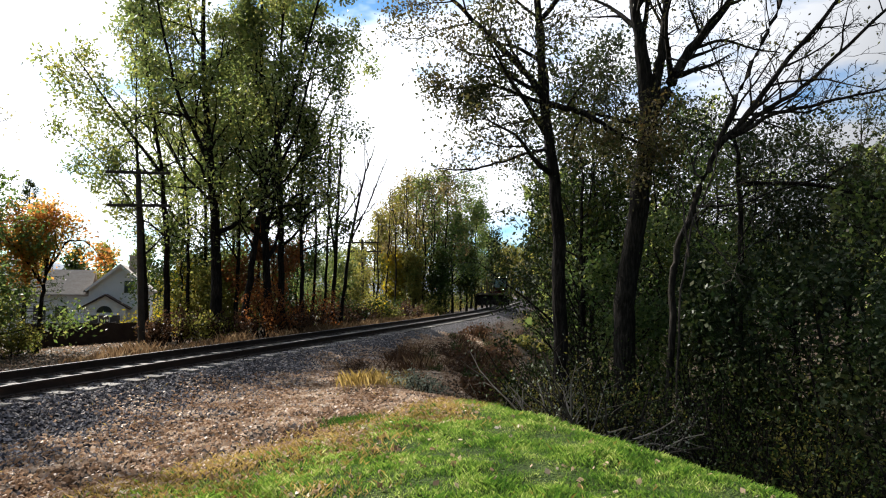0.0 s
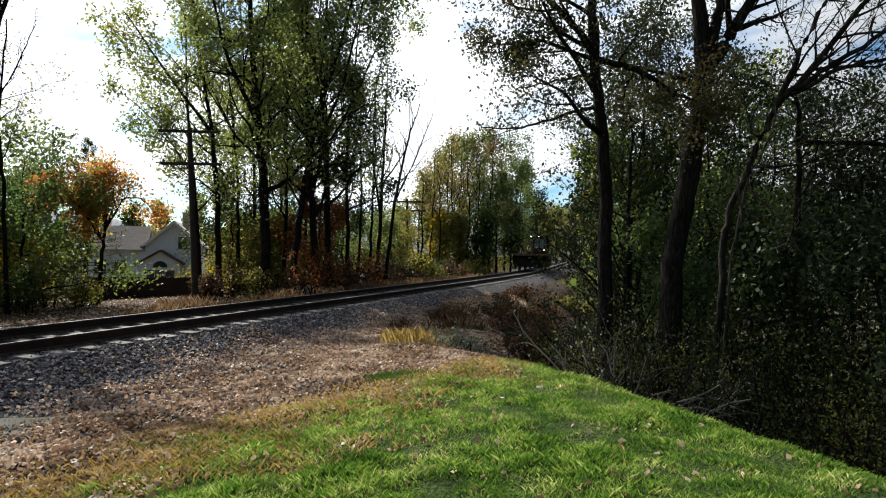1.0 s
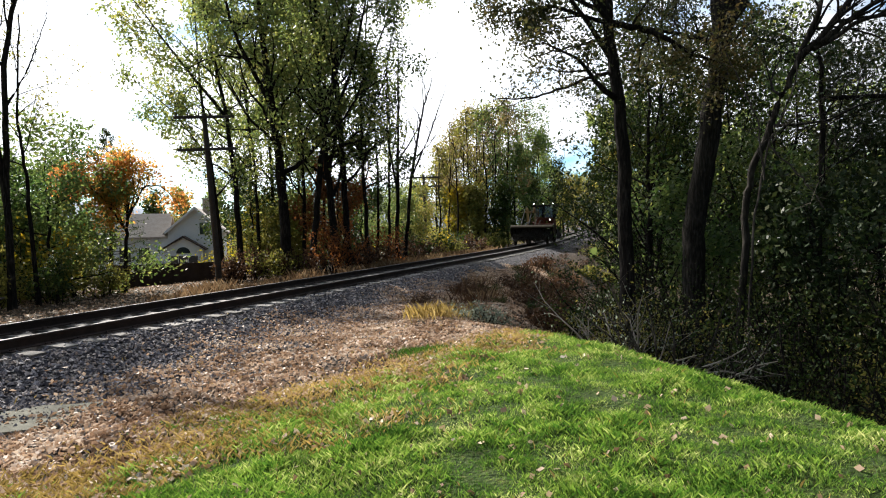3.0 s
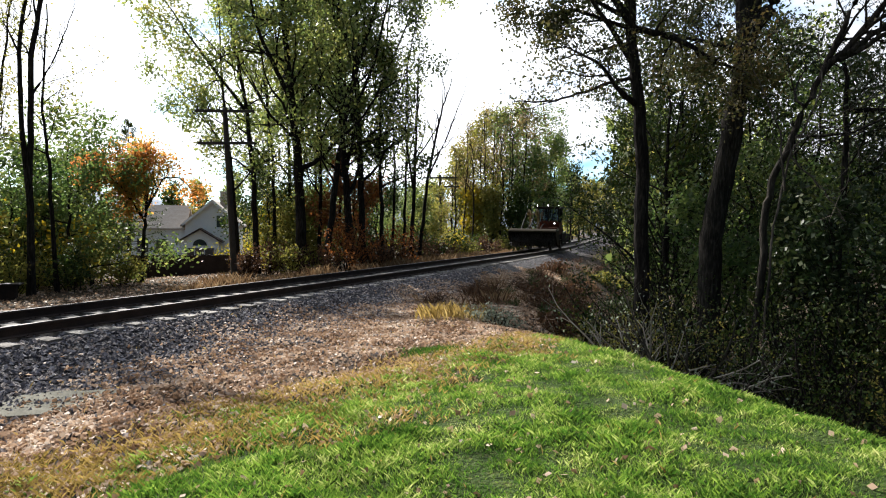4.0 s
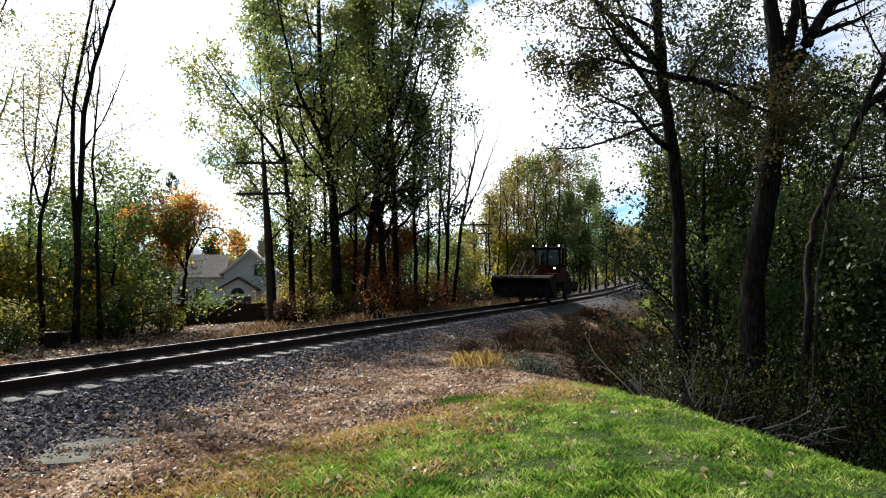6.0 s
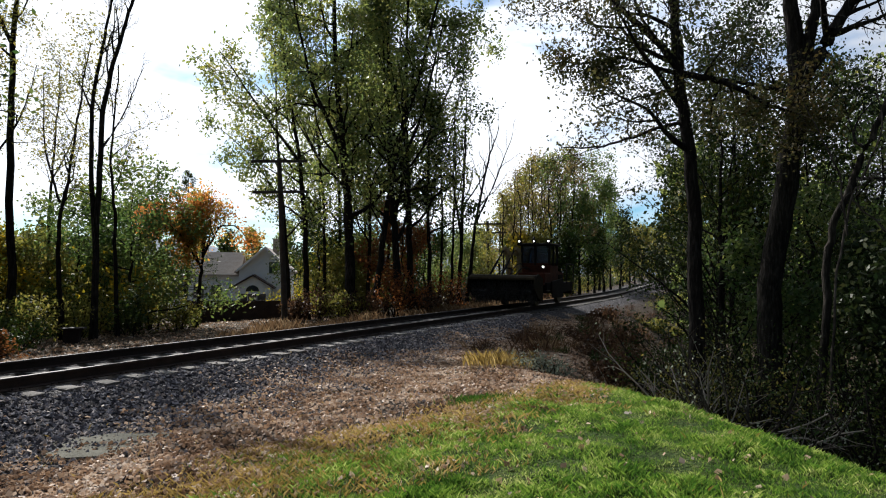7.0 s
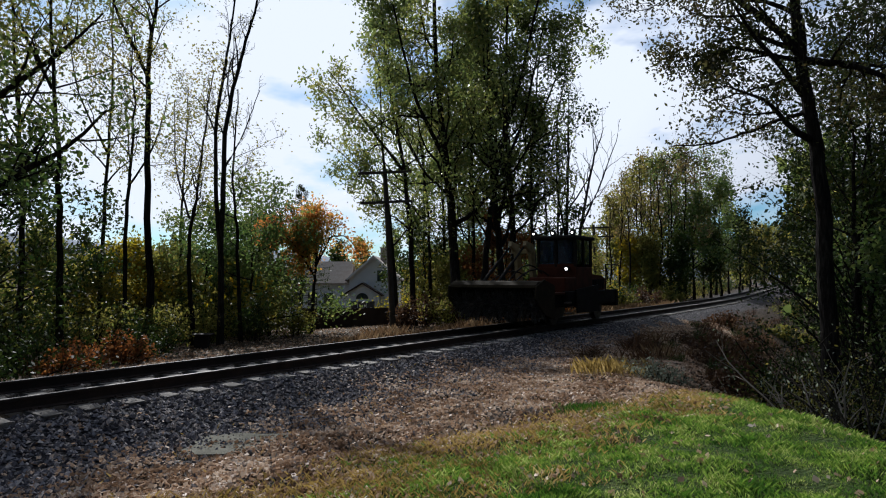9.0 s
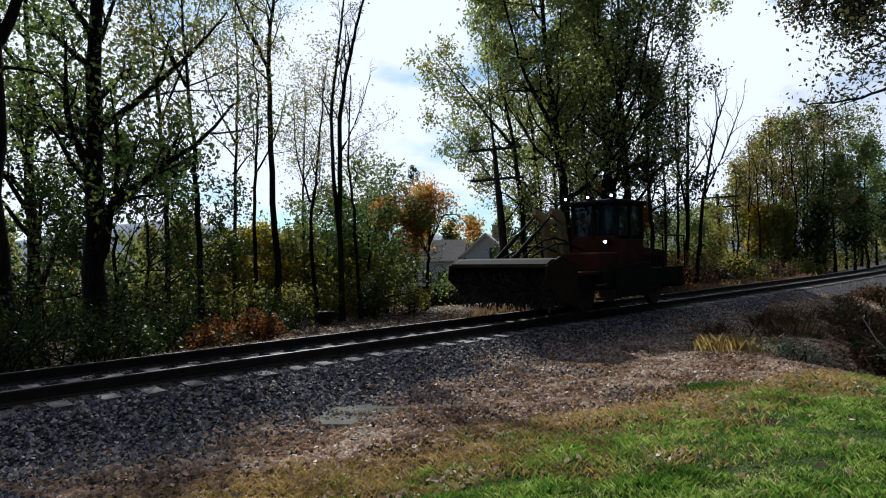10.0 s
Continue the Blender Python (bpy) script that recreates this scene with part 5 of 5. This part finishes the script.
# ---- shrubs and weeds ----
k = 300
for az, far, h, w, mat, lb in [
        (-34, 26.5, 1.2, 2.2, LEAF_OLIVE, "low green bush at the edge beyond the track"), (-37.5, 24.5, 1.5, 2.4, LEAF_DARK, "low dark green bush at the edge beyond the track"),
        (-41.5, 24, 1.3, 2.2, LEAF_OLIVE, "low green bush at the edge beyond the track"), (-44.5, 23, 1.6, 2.6, LEAF_OLIVE, "low yellow-green bush beyond the track"),
        (-47.5, 22, 1.6, 2.6, LEAF_DARK, "low dark bush beyond the track"), (-50.5, 21, 1.7, 2.8, LEAF_OLIVE, "low yellow-green bush beyond the track"),
        (-53.5, 20, 1.7, 2.8, LEAF_DARK, "low dark bush beyond the track"), (-56.5, 18.5, 1.6, 2.6, LEAF_DARK, "low dark bush beyond the track"), (-60, 14.6, 1.3, 2.4, LEAF_DARK, "low dark bush beyond the track"), (-64, 13.4, 1.3, 2.4, LEAF_DARK, "low dark bush beyond the track"),
        (-46, 20.5, 1.0, 2.6, LEAF_DARK, "low dark bush beyond the track"), (-54.5, 16.8, 1.1, 2.6, LEAF_DARK, "low dark bush beyond the track"), (-62.5, 16, 2.2, 2.8, LEAF_DARK, "tall dark bush beyond the track"), (-67, 12.6, 1.6, 2.6, LEAF_DARK, "low dark bush beyond the track"), (-52, 17.5, 0.8, 2.4, LEAF_RUST, "low bush with withered leaves beyond the track"), (-57, 15.2, 0.8, 2.4, LEAF_DARK, "low dark bush beyond the track"), (-48, 19, 0.8, 2.2, LEAF_RUST, "low bush with withered leaves beyond the track"),
        (-25.5, 33.0, 1.3, 1.5, LEAF_YELLOW, "golden yellow bush behind the utility pole"), (-24.6, 29.5, 1.0, 1.6, WEED_BROWN, "dry brown weeds at the foot of the pole"), (-22.4, 29.5, 1.5, 2.0, WEED_BROWN, "dry brown weeds under the poplars"), (-20.4, 29, 1.4, 2.2, LEAF_OLIVE, "grey-green weeds under the poplars"),
        (-18, 28.5, 1.2, 2.2, WEED_BROWN, "dry brown weeds under the poplars"), (-15.5, 29, 2.0, 2.4, LEAF_RUST, "rust-brown bush under the poplars"), (-13.4, 31, 1.5, 2.2, WEED_BROWN, "dry brown weeds under the poplars"),
        (-11.2, 33, 1.3, 2.2, WEED_BROWN, "dry brown weeds beside the track"), (-9, 37, 1.3, 2.4, WEED_BROWN, "dry brown weeds beside the track"), (-7, 42, 1.2, 2.6, WEED_BROWN, "dry brown weeds beside the track"), (-5, 47, 1.2, 3, LEAF_OLIVE, "green weeds beside the track"), (-3.2, 51, 1.3, 3, WEED_BROWN, "dry brown weeds beside the track"), (-1.4, 54, 1.3, 3, LEAF_OLIVE, "green weeds beside the track"),
        (3.0, 30, 0.55, 1.8, WEED_BROWN, "dry brown weeds on the ballast slope"), (4.4, 26.5, 0.45, 2.0, WEED_BROWN, "dry brown weeds on the ballast slope"), (7.6, 34, 0.9, 2.2, LEAF_OLIVE, "yellow-green bush beside the track"), (8.2, 42, 1.4, 2.4, LEAF_OLIVE, "yellow-green bush beside the track"),
        (8.6, 28, 0.9, 2.0, LEAF_DARK, "dark green bush beside the track"), (9.0, 22, 0.9, 1.8, WEED_BROWN, "dry brown weeds at the ditch"), (4.2, 21, 0.45, 1.8, WEED_BROWN, "dry brown weeds on the ballast slope"), (2.0, 20.5, 0.55, 1.6, WEED_BROWN, "dry brown weeds on the ballast slope"),
        (5.4, 17.5, 0.45, 1.6, WEED_BROWN, "dry brown weeds at the ditch"), (2.6, 16.8, 0.5, 1.6, WEED_BROWN, "dry brown weeds at the ditch"), (9.4, 17, 1.6, 1.8, LEAF_DARK, "dark green bush in the ditch"), (5.5, 14.6, 0.9, 1.6, LEAF_DARK, "dark green weeds at the ditch"), (3.4, 14.2, 0.5, 1.4, WEED_BROWN, "dry brown weeds at the ditch"),
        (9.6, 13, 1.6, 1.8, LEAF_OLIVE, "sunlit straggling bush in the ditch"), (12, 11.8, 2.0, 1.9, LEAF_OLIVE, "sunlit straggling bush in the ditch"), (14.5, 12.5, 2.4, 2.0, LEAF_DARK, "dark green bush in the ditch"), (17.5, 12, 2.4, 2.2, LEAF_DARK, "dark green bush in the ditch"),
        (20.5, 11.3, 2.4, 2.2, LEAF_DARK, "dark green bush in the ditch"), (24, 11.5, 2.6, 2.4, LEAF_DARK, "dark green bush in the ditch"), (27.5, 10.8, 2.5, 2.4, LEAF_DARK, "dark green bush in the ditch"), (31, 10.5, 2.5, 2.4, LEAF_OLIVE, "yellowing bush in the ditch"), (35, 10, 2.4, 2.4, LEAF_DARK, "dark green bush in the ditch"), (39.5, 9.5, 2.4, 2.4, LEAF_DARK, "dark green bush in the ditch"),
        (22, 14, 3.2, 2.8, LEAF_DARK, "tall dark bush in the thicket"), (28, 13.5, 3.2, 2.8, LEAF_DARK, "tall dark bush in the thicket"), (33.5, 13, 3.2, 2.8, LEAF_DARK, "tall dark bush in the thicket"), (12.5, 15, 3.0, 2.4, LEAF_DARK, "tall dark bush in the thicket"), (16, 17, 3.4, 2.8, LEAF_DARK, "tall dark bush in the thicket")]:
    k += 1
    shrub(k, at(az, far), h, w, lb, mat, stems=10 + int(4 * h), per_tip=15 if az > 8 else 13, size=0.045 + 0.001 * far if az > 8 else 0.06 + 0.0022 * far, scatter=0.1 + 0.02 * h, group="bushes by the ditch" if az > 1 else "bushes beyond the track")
# undergrowth filling the ground between the trees
UNDER = [shrub(450 + i, (-60 + 5 * i, 90), 2.2, 3.4, "bushy undergrowth between the trees beyond the track", m, stems=9, per_tip=12, size=0.21, scatter=0.26, twigs=3, group="undergrowth")
         for i, m in enumerate((LEAF_DARK, LEAF_OLIVE, LEAF_DARK, LEAF_YELLOW))]
deal = random.Random(21)
for i in range(130):
    az = -70 + 66 * i / 130 + deal.uniform(-0.6, 0.6)
    far = deal.uniform(26, 34) if az < -36 else (deal.uniform(76, 95) if az < -22 else deal.uniform(36, 56))
    x, y = at(az, far)
    if x > float(track_x(y)) - 4.5:
        continue
    s = deal.uniform(0.7, 1.25)
    copy_thing(UNDER[deal.randrange(11) % 4], pose(x, y, float(land(x, y)) - 0.05, 0, 0, deal.uniform(0, 360)) @ Matrix.Diagonal((s, s, s, 1)))
for i in range(46):
    far = deal.uniform(60, 120)
    az = -9 + 16 * i / 46 + deal.uniform(-0.3, 0.3)
    x, y = at(az, far)
    if abs(x - float(track_x(y))) < 5.5:
        continue
    s = deal.uniform(0.8, 1.4)
    copy_thing(UNDER[deal.randrange(11) % 4], pose(x, y, float(land(x, y)) - 0.05, 0, 0, deal.uniform(0, 360)) @ Matrix.Diagonal((s, s, s, 1)))
# bushes along the far bend of the track
for i in range(24):
    y = 56 + 2.6 * i + deal.uniform(-1, 1)
    x = float(track_x(y)) - deal.uniform(4.6, 7.0)
    s = deal.uniform(0.55, 0.95)
    copy_thing(UNDER[(0, 2, 0, 1)[i % 4]], pose(x, y, float(land(x, y)) - 0.05, 0, 0, deal.uniform(0, 360)) @ Matrix.Diagonal((s, s, s, 1)))
# pale twiggy shrubs on the edge of the bank
for az, far, h, w in ((11.6, 10.2, 2.0, 1.6), (13.4, 9.8, 1.8, 1.4), (8.0, 11.4, 1.3, 1.3), (15.2, 10.2, 2.0, 1.6), (10.2, 10.9, 1.6, 1.2), (17.5, 9.9, 1.5, 1.6), (12.6, 10.6, 1.7, 1.8)):
    k += 1
    shrub(k, at(az, far), h, w, "straggling pale-twigged shrub with few leaves on the bank", LEAF_SILVER, stems=8, per_tip=5, size=0.045, scatter=0.07, bark=BARK_PALE if k % 2 else BARK_GREY, drop=0.4, twigs=6, upright=-0.1, thin=0.004, group="dead twigs", category="dead shrub")
# low brown weeds on the slope beside the ballast
LOW = [shrub(470 + i, (float(track_x(18 + 3 * i)) + 4.2, 18 + 3 * i), 0.5, 0.9, "low dry brown weed on the ballast slope", m, stems=7, per_tip=7, size=0.06, scatter=0.07, name="weed", category="weed", thin=0.003, group="weeds on the slope")
       for i, m in enumerate((WEED_BROWN, WEED_BROWN, LEAF_DARK))]
for i in range(64):
    y = deal.uniform(14.5, 38)
    x = float(track_x(y)) + deal.uniform(3.0, 6.6)
    s = deal.uniform(0.4, 0.85)
    copy_thing(LOW[deal.randrange(5) % 3], pose(x, y, float(land(x, y)) - 0.02, 0, 0, deal.uniform(0, 360)) @ Matrix.Diagonal((s, s, s, 1)))
# silvery weed on the bank
for az, far in ((-3.3, 12.9), (-2.2, 12.7), (-1.0, 12.5)):
    k += 1
    shrub(k, at(az, far), 0.36, 0.8, "grey-green leafy weed on the bank", LEAF_SILVER, stems=9, per_tip=5, size=0.06, scatter=0.08, name="weed", category="weed", thin=0.003)


# ---- grass, leaves and stones ----
def blades(seed, xs, ys, height, width, lean=0.35):
    rng = np.random.default_rng(seed)
    n = len(xs)
    z = land(xs, ys) - 0.01
    a = rng.uniform(0, 2 * math.pi, n)
    h = height * rng.uniform(0.5, 1.3, n)
    tip = np.stack([np.cos(a) * h * lean * rng.uniform(0.2, 2, n), np.sin(a) * h * lean * rng.uniform(0.2, 2, n), h], 1)
    b = rng.uniform(0, 2 * math.pi, n)
    side = np.stack([np.cos(b), np.sin(b), 0 * b], 1) * width * 0.5
    base = np.stack([xs, ys, z], 1)
    mid = base + tip * np.array([0.35, 0.35, 0.62])
    v = np.stack([base - side, base + side, mid + side * 0.9, base + tip], 1).reshape(-1, 3)
    return v, np.arange(n * 4).reshape(n, 4)


def scattered(seed, n, x0, x1, y0, y1, keep):
    """Places in a stretch of ground, denser towards its near end, kept by a chance of their own."""
    rng = np.random.default_rng(seed)
    x, y = rng.uniform(x0, x1, n), y0 + (y1 - y0) * rng.uniform(0, 1, n) ** 1.4
    ok = rng.uniform(0, 1, n) < keep(x, y)
    return x[ok], y[ok]


def lawn(x, y):
    return zone(x, y)[1] * (1 - step(0.6, 2.2, x - bank_edge(y)))


x, y = scattered(1, 410000, -5, 6.5, 2.3, 13.5, lambda x, y: lawn(x, y) * step(2.2, 3.6, y))
tagged(new("grass", np_mesh("grass", *blades(2, x, y, 0.05 * (1 + 0.35 * ripple(x, y, 2.3, 1.0) + 0.4 * ripple(x, y, 6.7, 4.0)), 0.005, 0.6), [GRASS])), "mown green grass on the bank, sunlit", "grass", kind="stuff")
x, y = scattered(11, 90000, -6, 7, -5, 3.6, lambda x, y: lawn(x, y) * (0.35 + 0.65 * step(-5, 1.5, y)) * (1 - step(2.6, 3.6, y)))
tagged(new("grass", np_mesh("grass", *blades(12, x, y, 0.06, 0.0065, 0.6), [GRASS])), "mown green grass on the bank", "grass", kind="stuff")
# dry and green blades between the leaves
x, y = scattered(3, 300000, -6, 2, 2.8, 12.5, lambda x, y: 0.75 * zone(x, y)[0] * (1 - zone(x, y)[1]) * step(-2.2, -0.3, x - lawn_rim(y)) + 0.003)
tagged(new("dry_grass", np_mesh("dry_grass", *blades(4, x, y, 0.065, 0.007, 0.7), [GRASS_DRY])), "short ochre dry grass among fallen leaves", "grass", kind="stuff")


def tussock(seed, place, n, height, spread, mat, label):
    rng = np.random.default_rng(seed)
    xs, ys = place[0] + rng.normal(size=n) * spread, place[1] + rng.normal(size=n) * spread
    v, f = blades(seed + 1, xs, ys, height, 0.005, 0.35)
    o = np.array([place[0], place[1], float(land(*place))])
    ob = tagged(new("grass_tuft", np_mesh("grass_tuft", v - o, f, [mat])), label, "grass tuft", kind="stuff")
    ob.location = o


tussock(40, at(-6.9, 13.0), 220, 0.3, 0.24, GRASS_DRY, "tuft of tall golden dry grass beside the ballast")
tussock(41, at(-5.2, 13.2), 260, 0.2, 0.4, GRASS_DRY, "low tuft of golden dry grass beside the ballast")
tussock(42, at(-8.0, 8.9), 900, 0.09, 0.2, GRASS_DARK, "dark green grass tuft among fallen leaves")
rng = random.Random(77)
for i in range(46):
    y = rng.uniform(17, 46)
    d = rng.uniform(3.0, 4.6)
    tussock(500 + 2 * i, (float(track_x(y)) - d, y), 170, rng.uniform(0.16, 0.42), 0.36, GRASS_TALL, "tuft of tall dry grass beyond the track")
for i in range(22):
    y = rng.uniform(15, 34)
    tussock(700 + 2 * i, (float(track_x(y)) + rng.uniform(3.4, 5.6), y), 70, rng.uniform(0.2, 0.42), 0.3, GRASS_TALL if i % 3 else WEED_BROWN, "tuft of brown dry grass on the ballast slope")


def litter_leaves(seed, x, y, size):
    r = np.random.default_rng(seed)
    v, f = leaf_arrays(r, np.stack([x, y, land(x, y) + 0.022], 1), size, 0.75)
    c = np.repeat(v.reshape(-1, 4, 3).mean(1), 4, 0)
    v[:, 2] = c[:, 2] + (v[:, 2] - c[:, 2]) * 0.85
    return v, f


def fallen(x, y):
    d = (x - track_x(y)) * 0.965 + 0.5 * ripple(x, y, 1.3, 0.7)
    heap = 0.6 + 0.4 * step(-0.4, 0.4, ripple(x, y, 1.0, 2.0) + 0.5 * ripple(x, y, 3.1, 4.0))
    on = step(7.5, 12.5, y)
    return (0.07 * step(1.5, 2.0, d) + 0.93 * step(2.3 - 0.6 * on, 3.6 - 1.1 * on, d)) * heap * (1 - 0.98 * zone(x, y)[1])


x, y = scattered(5, 230000, -9, 6, 2.8, 30, fallen)
tagged(new("fallen_leaves", np_mesh("fallen_leaves", *litter_leaves(6, x, y, 0.068), [LEAF_FALLEN])), "dry fallen leaves strewn over the gravel", "leaves", kind="stuff")
x, y = scattered(7, 26000, -26, -6, 4, 34, lambda x, y: step(2.4, 3.6, -(x - track_x(y)) * 0.965))
tagged(new("fallen_leaves", np_mesh("fallen_leaves", *litter_leaves(8, x, y, 0.1), [LEAF_FALLEN])), "dry fallen leaves beyond the track", "leaves", kind="stuff")


def stones(seed, x, y, size):
    r = np.random.default_rng(seed)
    n = len(x)
    unit = np.array([(1, 0, -0.3), (0, 1, -0.3), (-1, 0, -0.3), (0, -1, -0.3), (0, 0, 0.9)], float)
    tri = np.array([(0, 1, 4), (1, 2, 4), (2, 3, 4), (3, 0, 4)])
    s = size * r.uniform(0.5, 1.25, (n, 1, 1)) * 0.5
    v = unit[None] * s * r.uniform(0.6, 1.3, (n, 5, 1)) + r.normal(size=(n, 5, 3)) * s * 0.25
    a = r.uniform(0, 6.28, n)
    rot = np.zeros((n, 3, 3))
    rot[:, 0, 0], rot[:, 0, 1], rot[:, 1, 0], rot[:, 1, 1], rot[:, 2, 2] = np.cos(a), -np.sin(a), np.sin(a), np.cos(a), 0.75
    v = np.einsum("nij,nkj->nki", rot, v) + np.stack([x, y, land(x, y) + 0.014], 1)[:, None]
    f = tri[None] + (np.arange(n) * 5)[:, None, None]
    return v.reshape(-1, 3), f.reshape(-1, 3)


def bedding(x, y):
    d = np.abs((x - track_x(y)) * 0.965)
    return ((1 - step(2.3, 4.2, d)) * 0.95 + 0.05 * (1 - step(4, 7, d))) * step(0.75, 1.5, d)


x, y = scattered(9, 125000, -14, -1.5, 2.0, 27, bedding)
tagged(new("ballast", np_mesh("ballast", *stones(10, x, y, 0.066), [STONE])), "grey crushed stone ballast along the track", "ballast", kind="stuff")

# a thin slab as bare sandy patch; a low rusty box beyond the track
SLAB = surface("patch_sand", [(0.055, 0.052, 0.036), (0.1, 0.095, 0.07), (0.18, 0.17, 0.13)], scale=5, rough=0.95, bump=0.5)
bm = bmesh.new()
ring = []
for i in range(18):
    t = i * math.pi / 9
    r = 1 + 0.28 * noise.noise((math.cos(t) * 1.7, math.sin(t) * 1.7, 3))
    ring.append(bm.verts.new((0.95 * r * math.cos(t), 0.42 * r * math.sin(t), -0.08)))
face = bm.faces.new(ring)
got = bmesh.ops.extrude_face_region(bm, geom=[face])
bmesh.ops.translate(bm, vec=(0, 0, 0.1), verts=[v for v in got["geom"] if isinstance(v, bmesh.types.BMVert)])
bmesh.ops.recalc_face_normals(bm, faces=bm.faces[:])
bmesh.ops.bevel(bm, geom=bm.edges[:], offset=0.012, segments=2, affect="EDGES")
me = bpy.data.meshes.new("stone_slab")
bm.to_mesh(me)
bm.free()
me.materials.append(SLAB)
slab = tagged(new("stone_slab", me), "flat tan slab shape for a bare sandy patch in gravel", "stone slab")
slab.matrix_basis = pose(-5.3, 6.3, float(land(-5.3, 6.3)) - 0.006, 1.5, -1.0, 30)
p = polar(-41.65, 22.5)
z = float(land(p.x, p.y))
cabinet = tagged(empty("relay_box", pose(p.x, p.y, z, 0, 0, 30)), "small rusty metal box beyond the track", "metal box")
part("body", box(bmesh.new(), -0.22, 0.22, -0.18, 0.18, -0.1, 0.42, 0.02), RAIL_RUST, cabinet)
part("lid", box(bmesh.new(), -0.35, 0.35, -0.26, 0.26, 0.42, 0.47, 0.01), RAIL_RUST, cabinet)


motions()
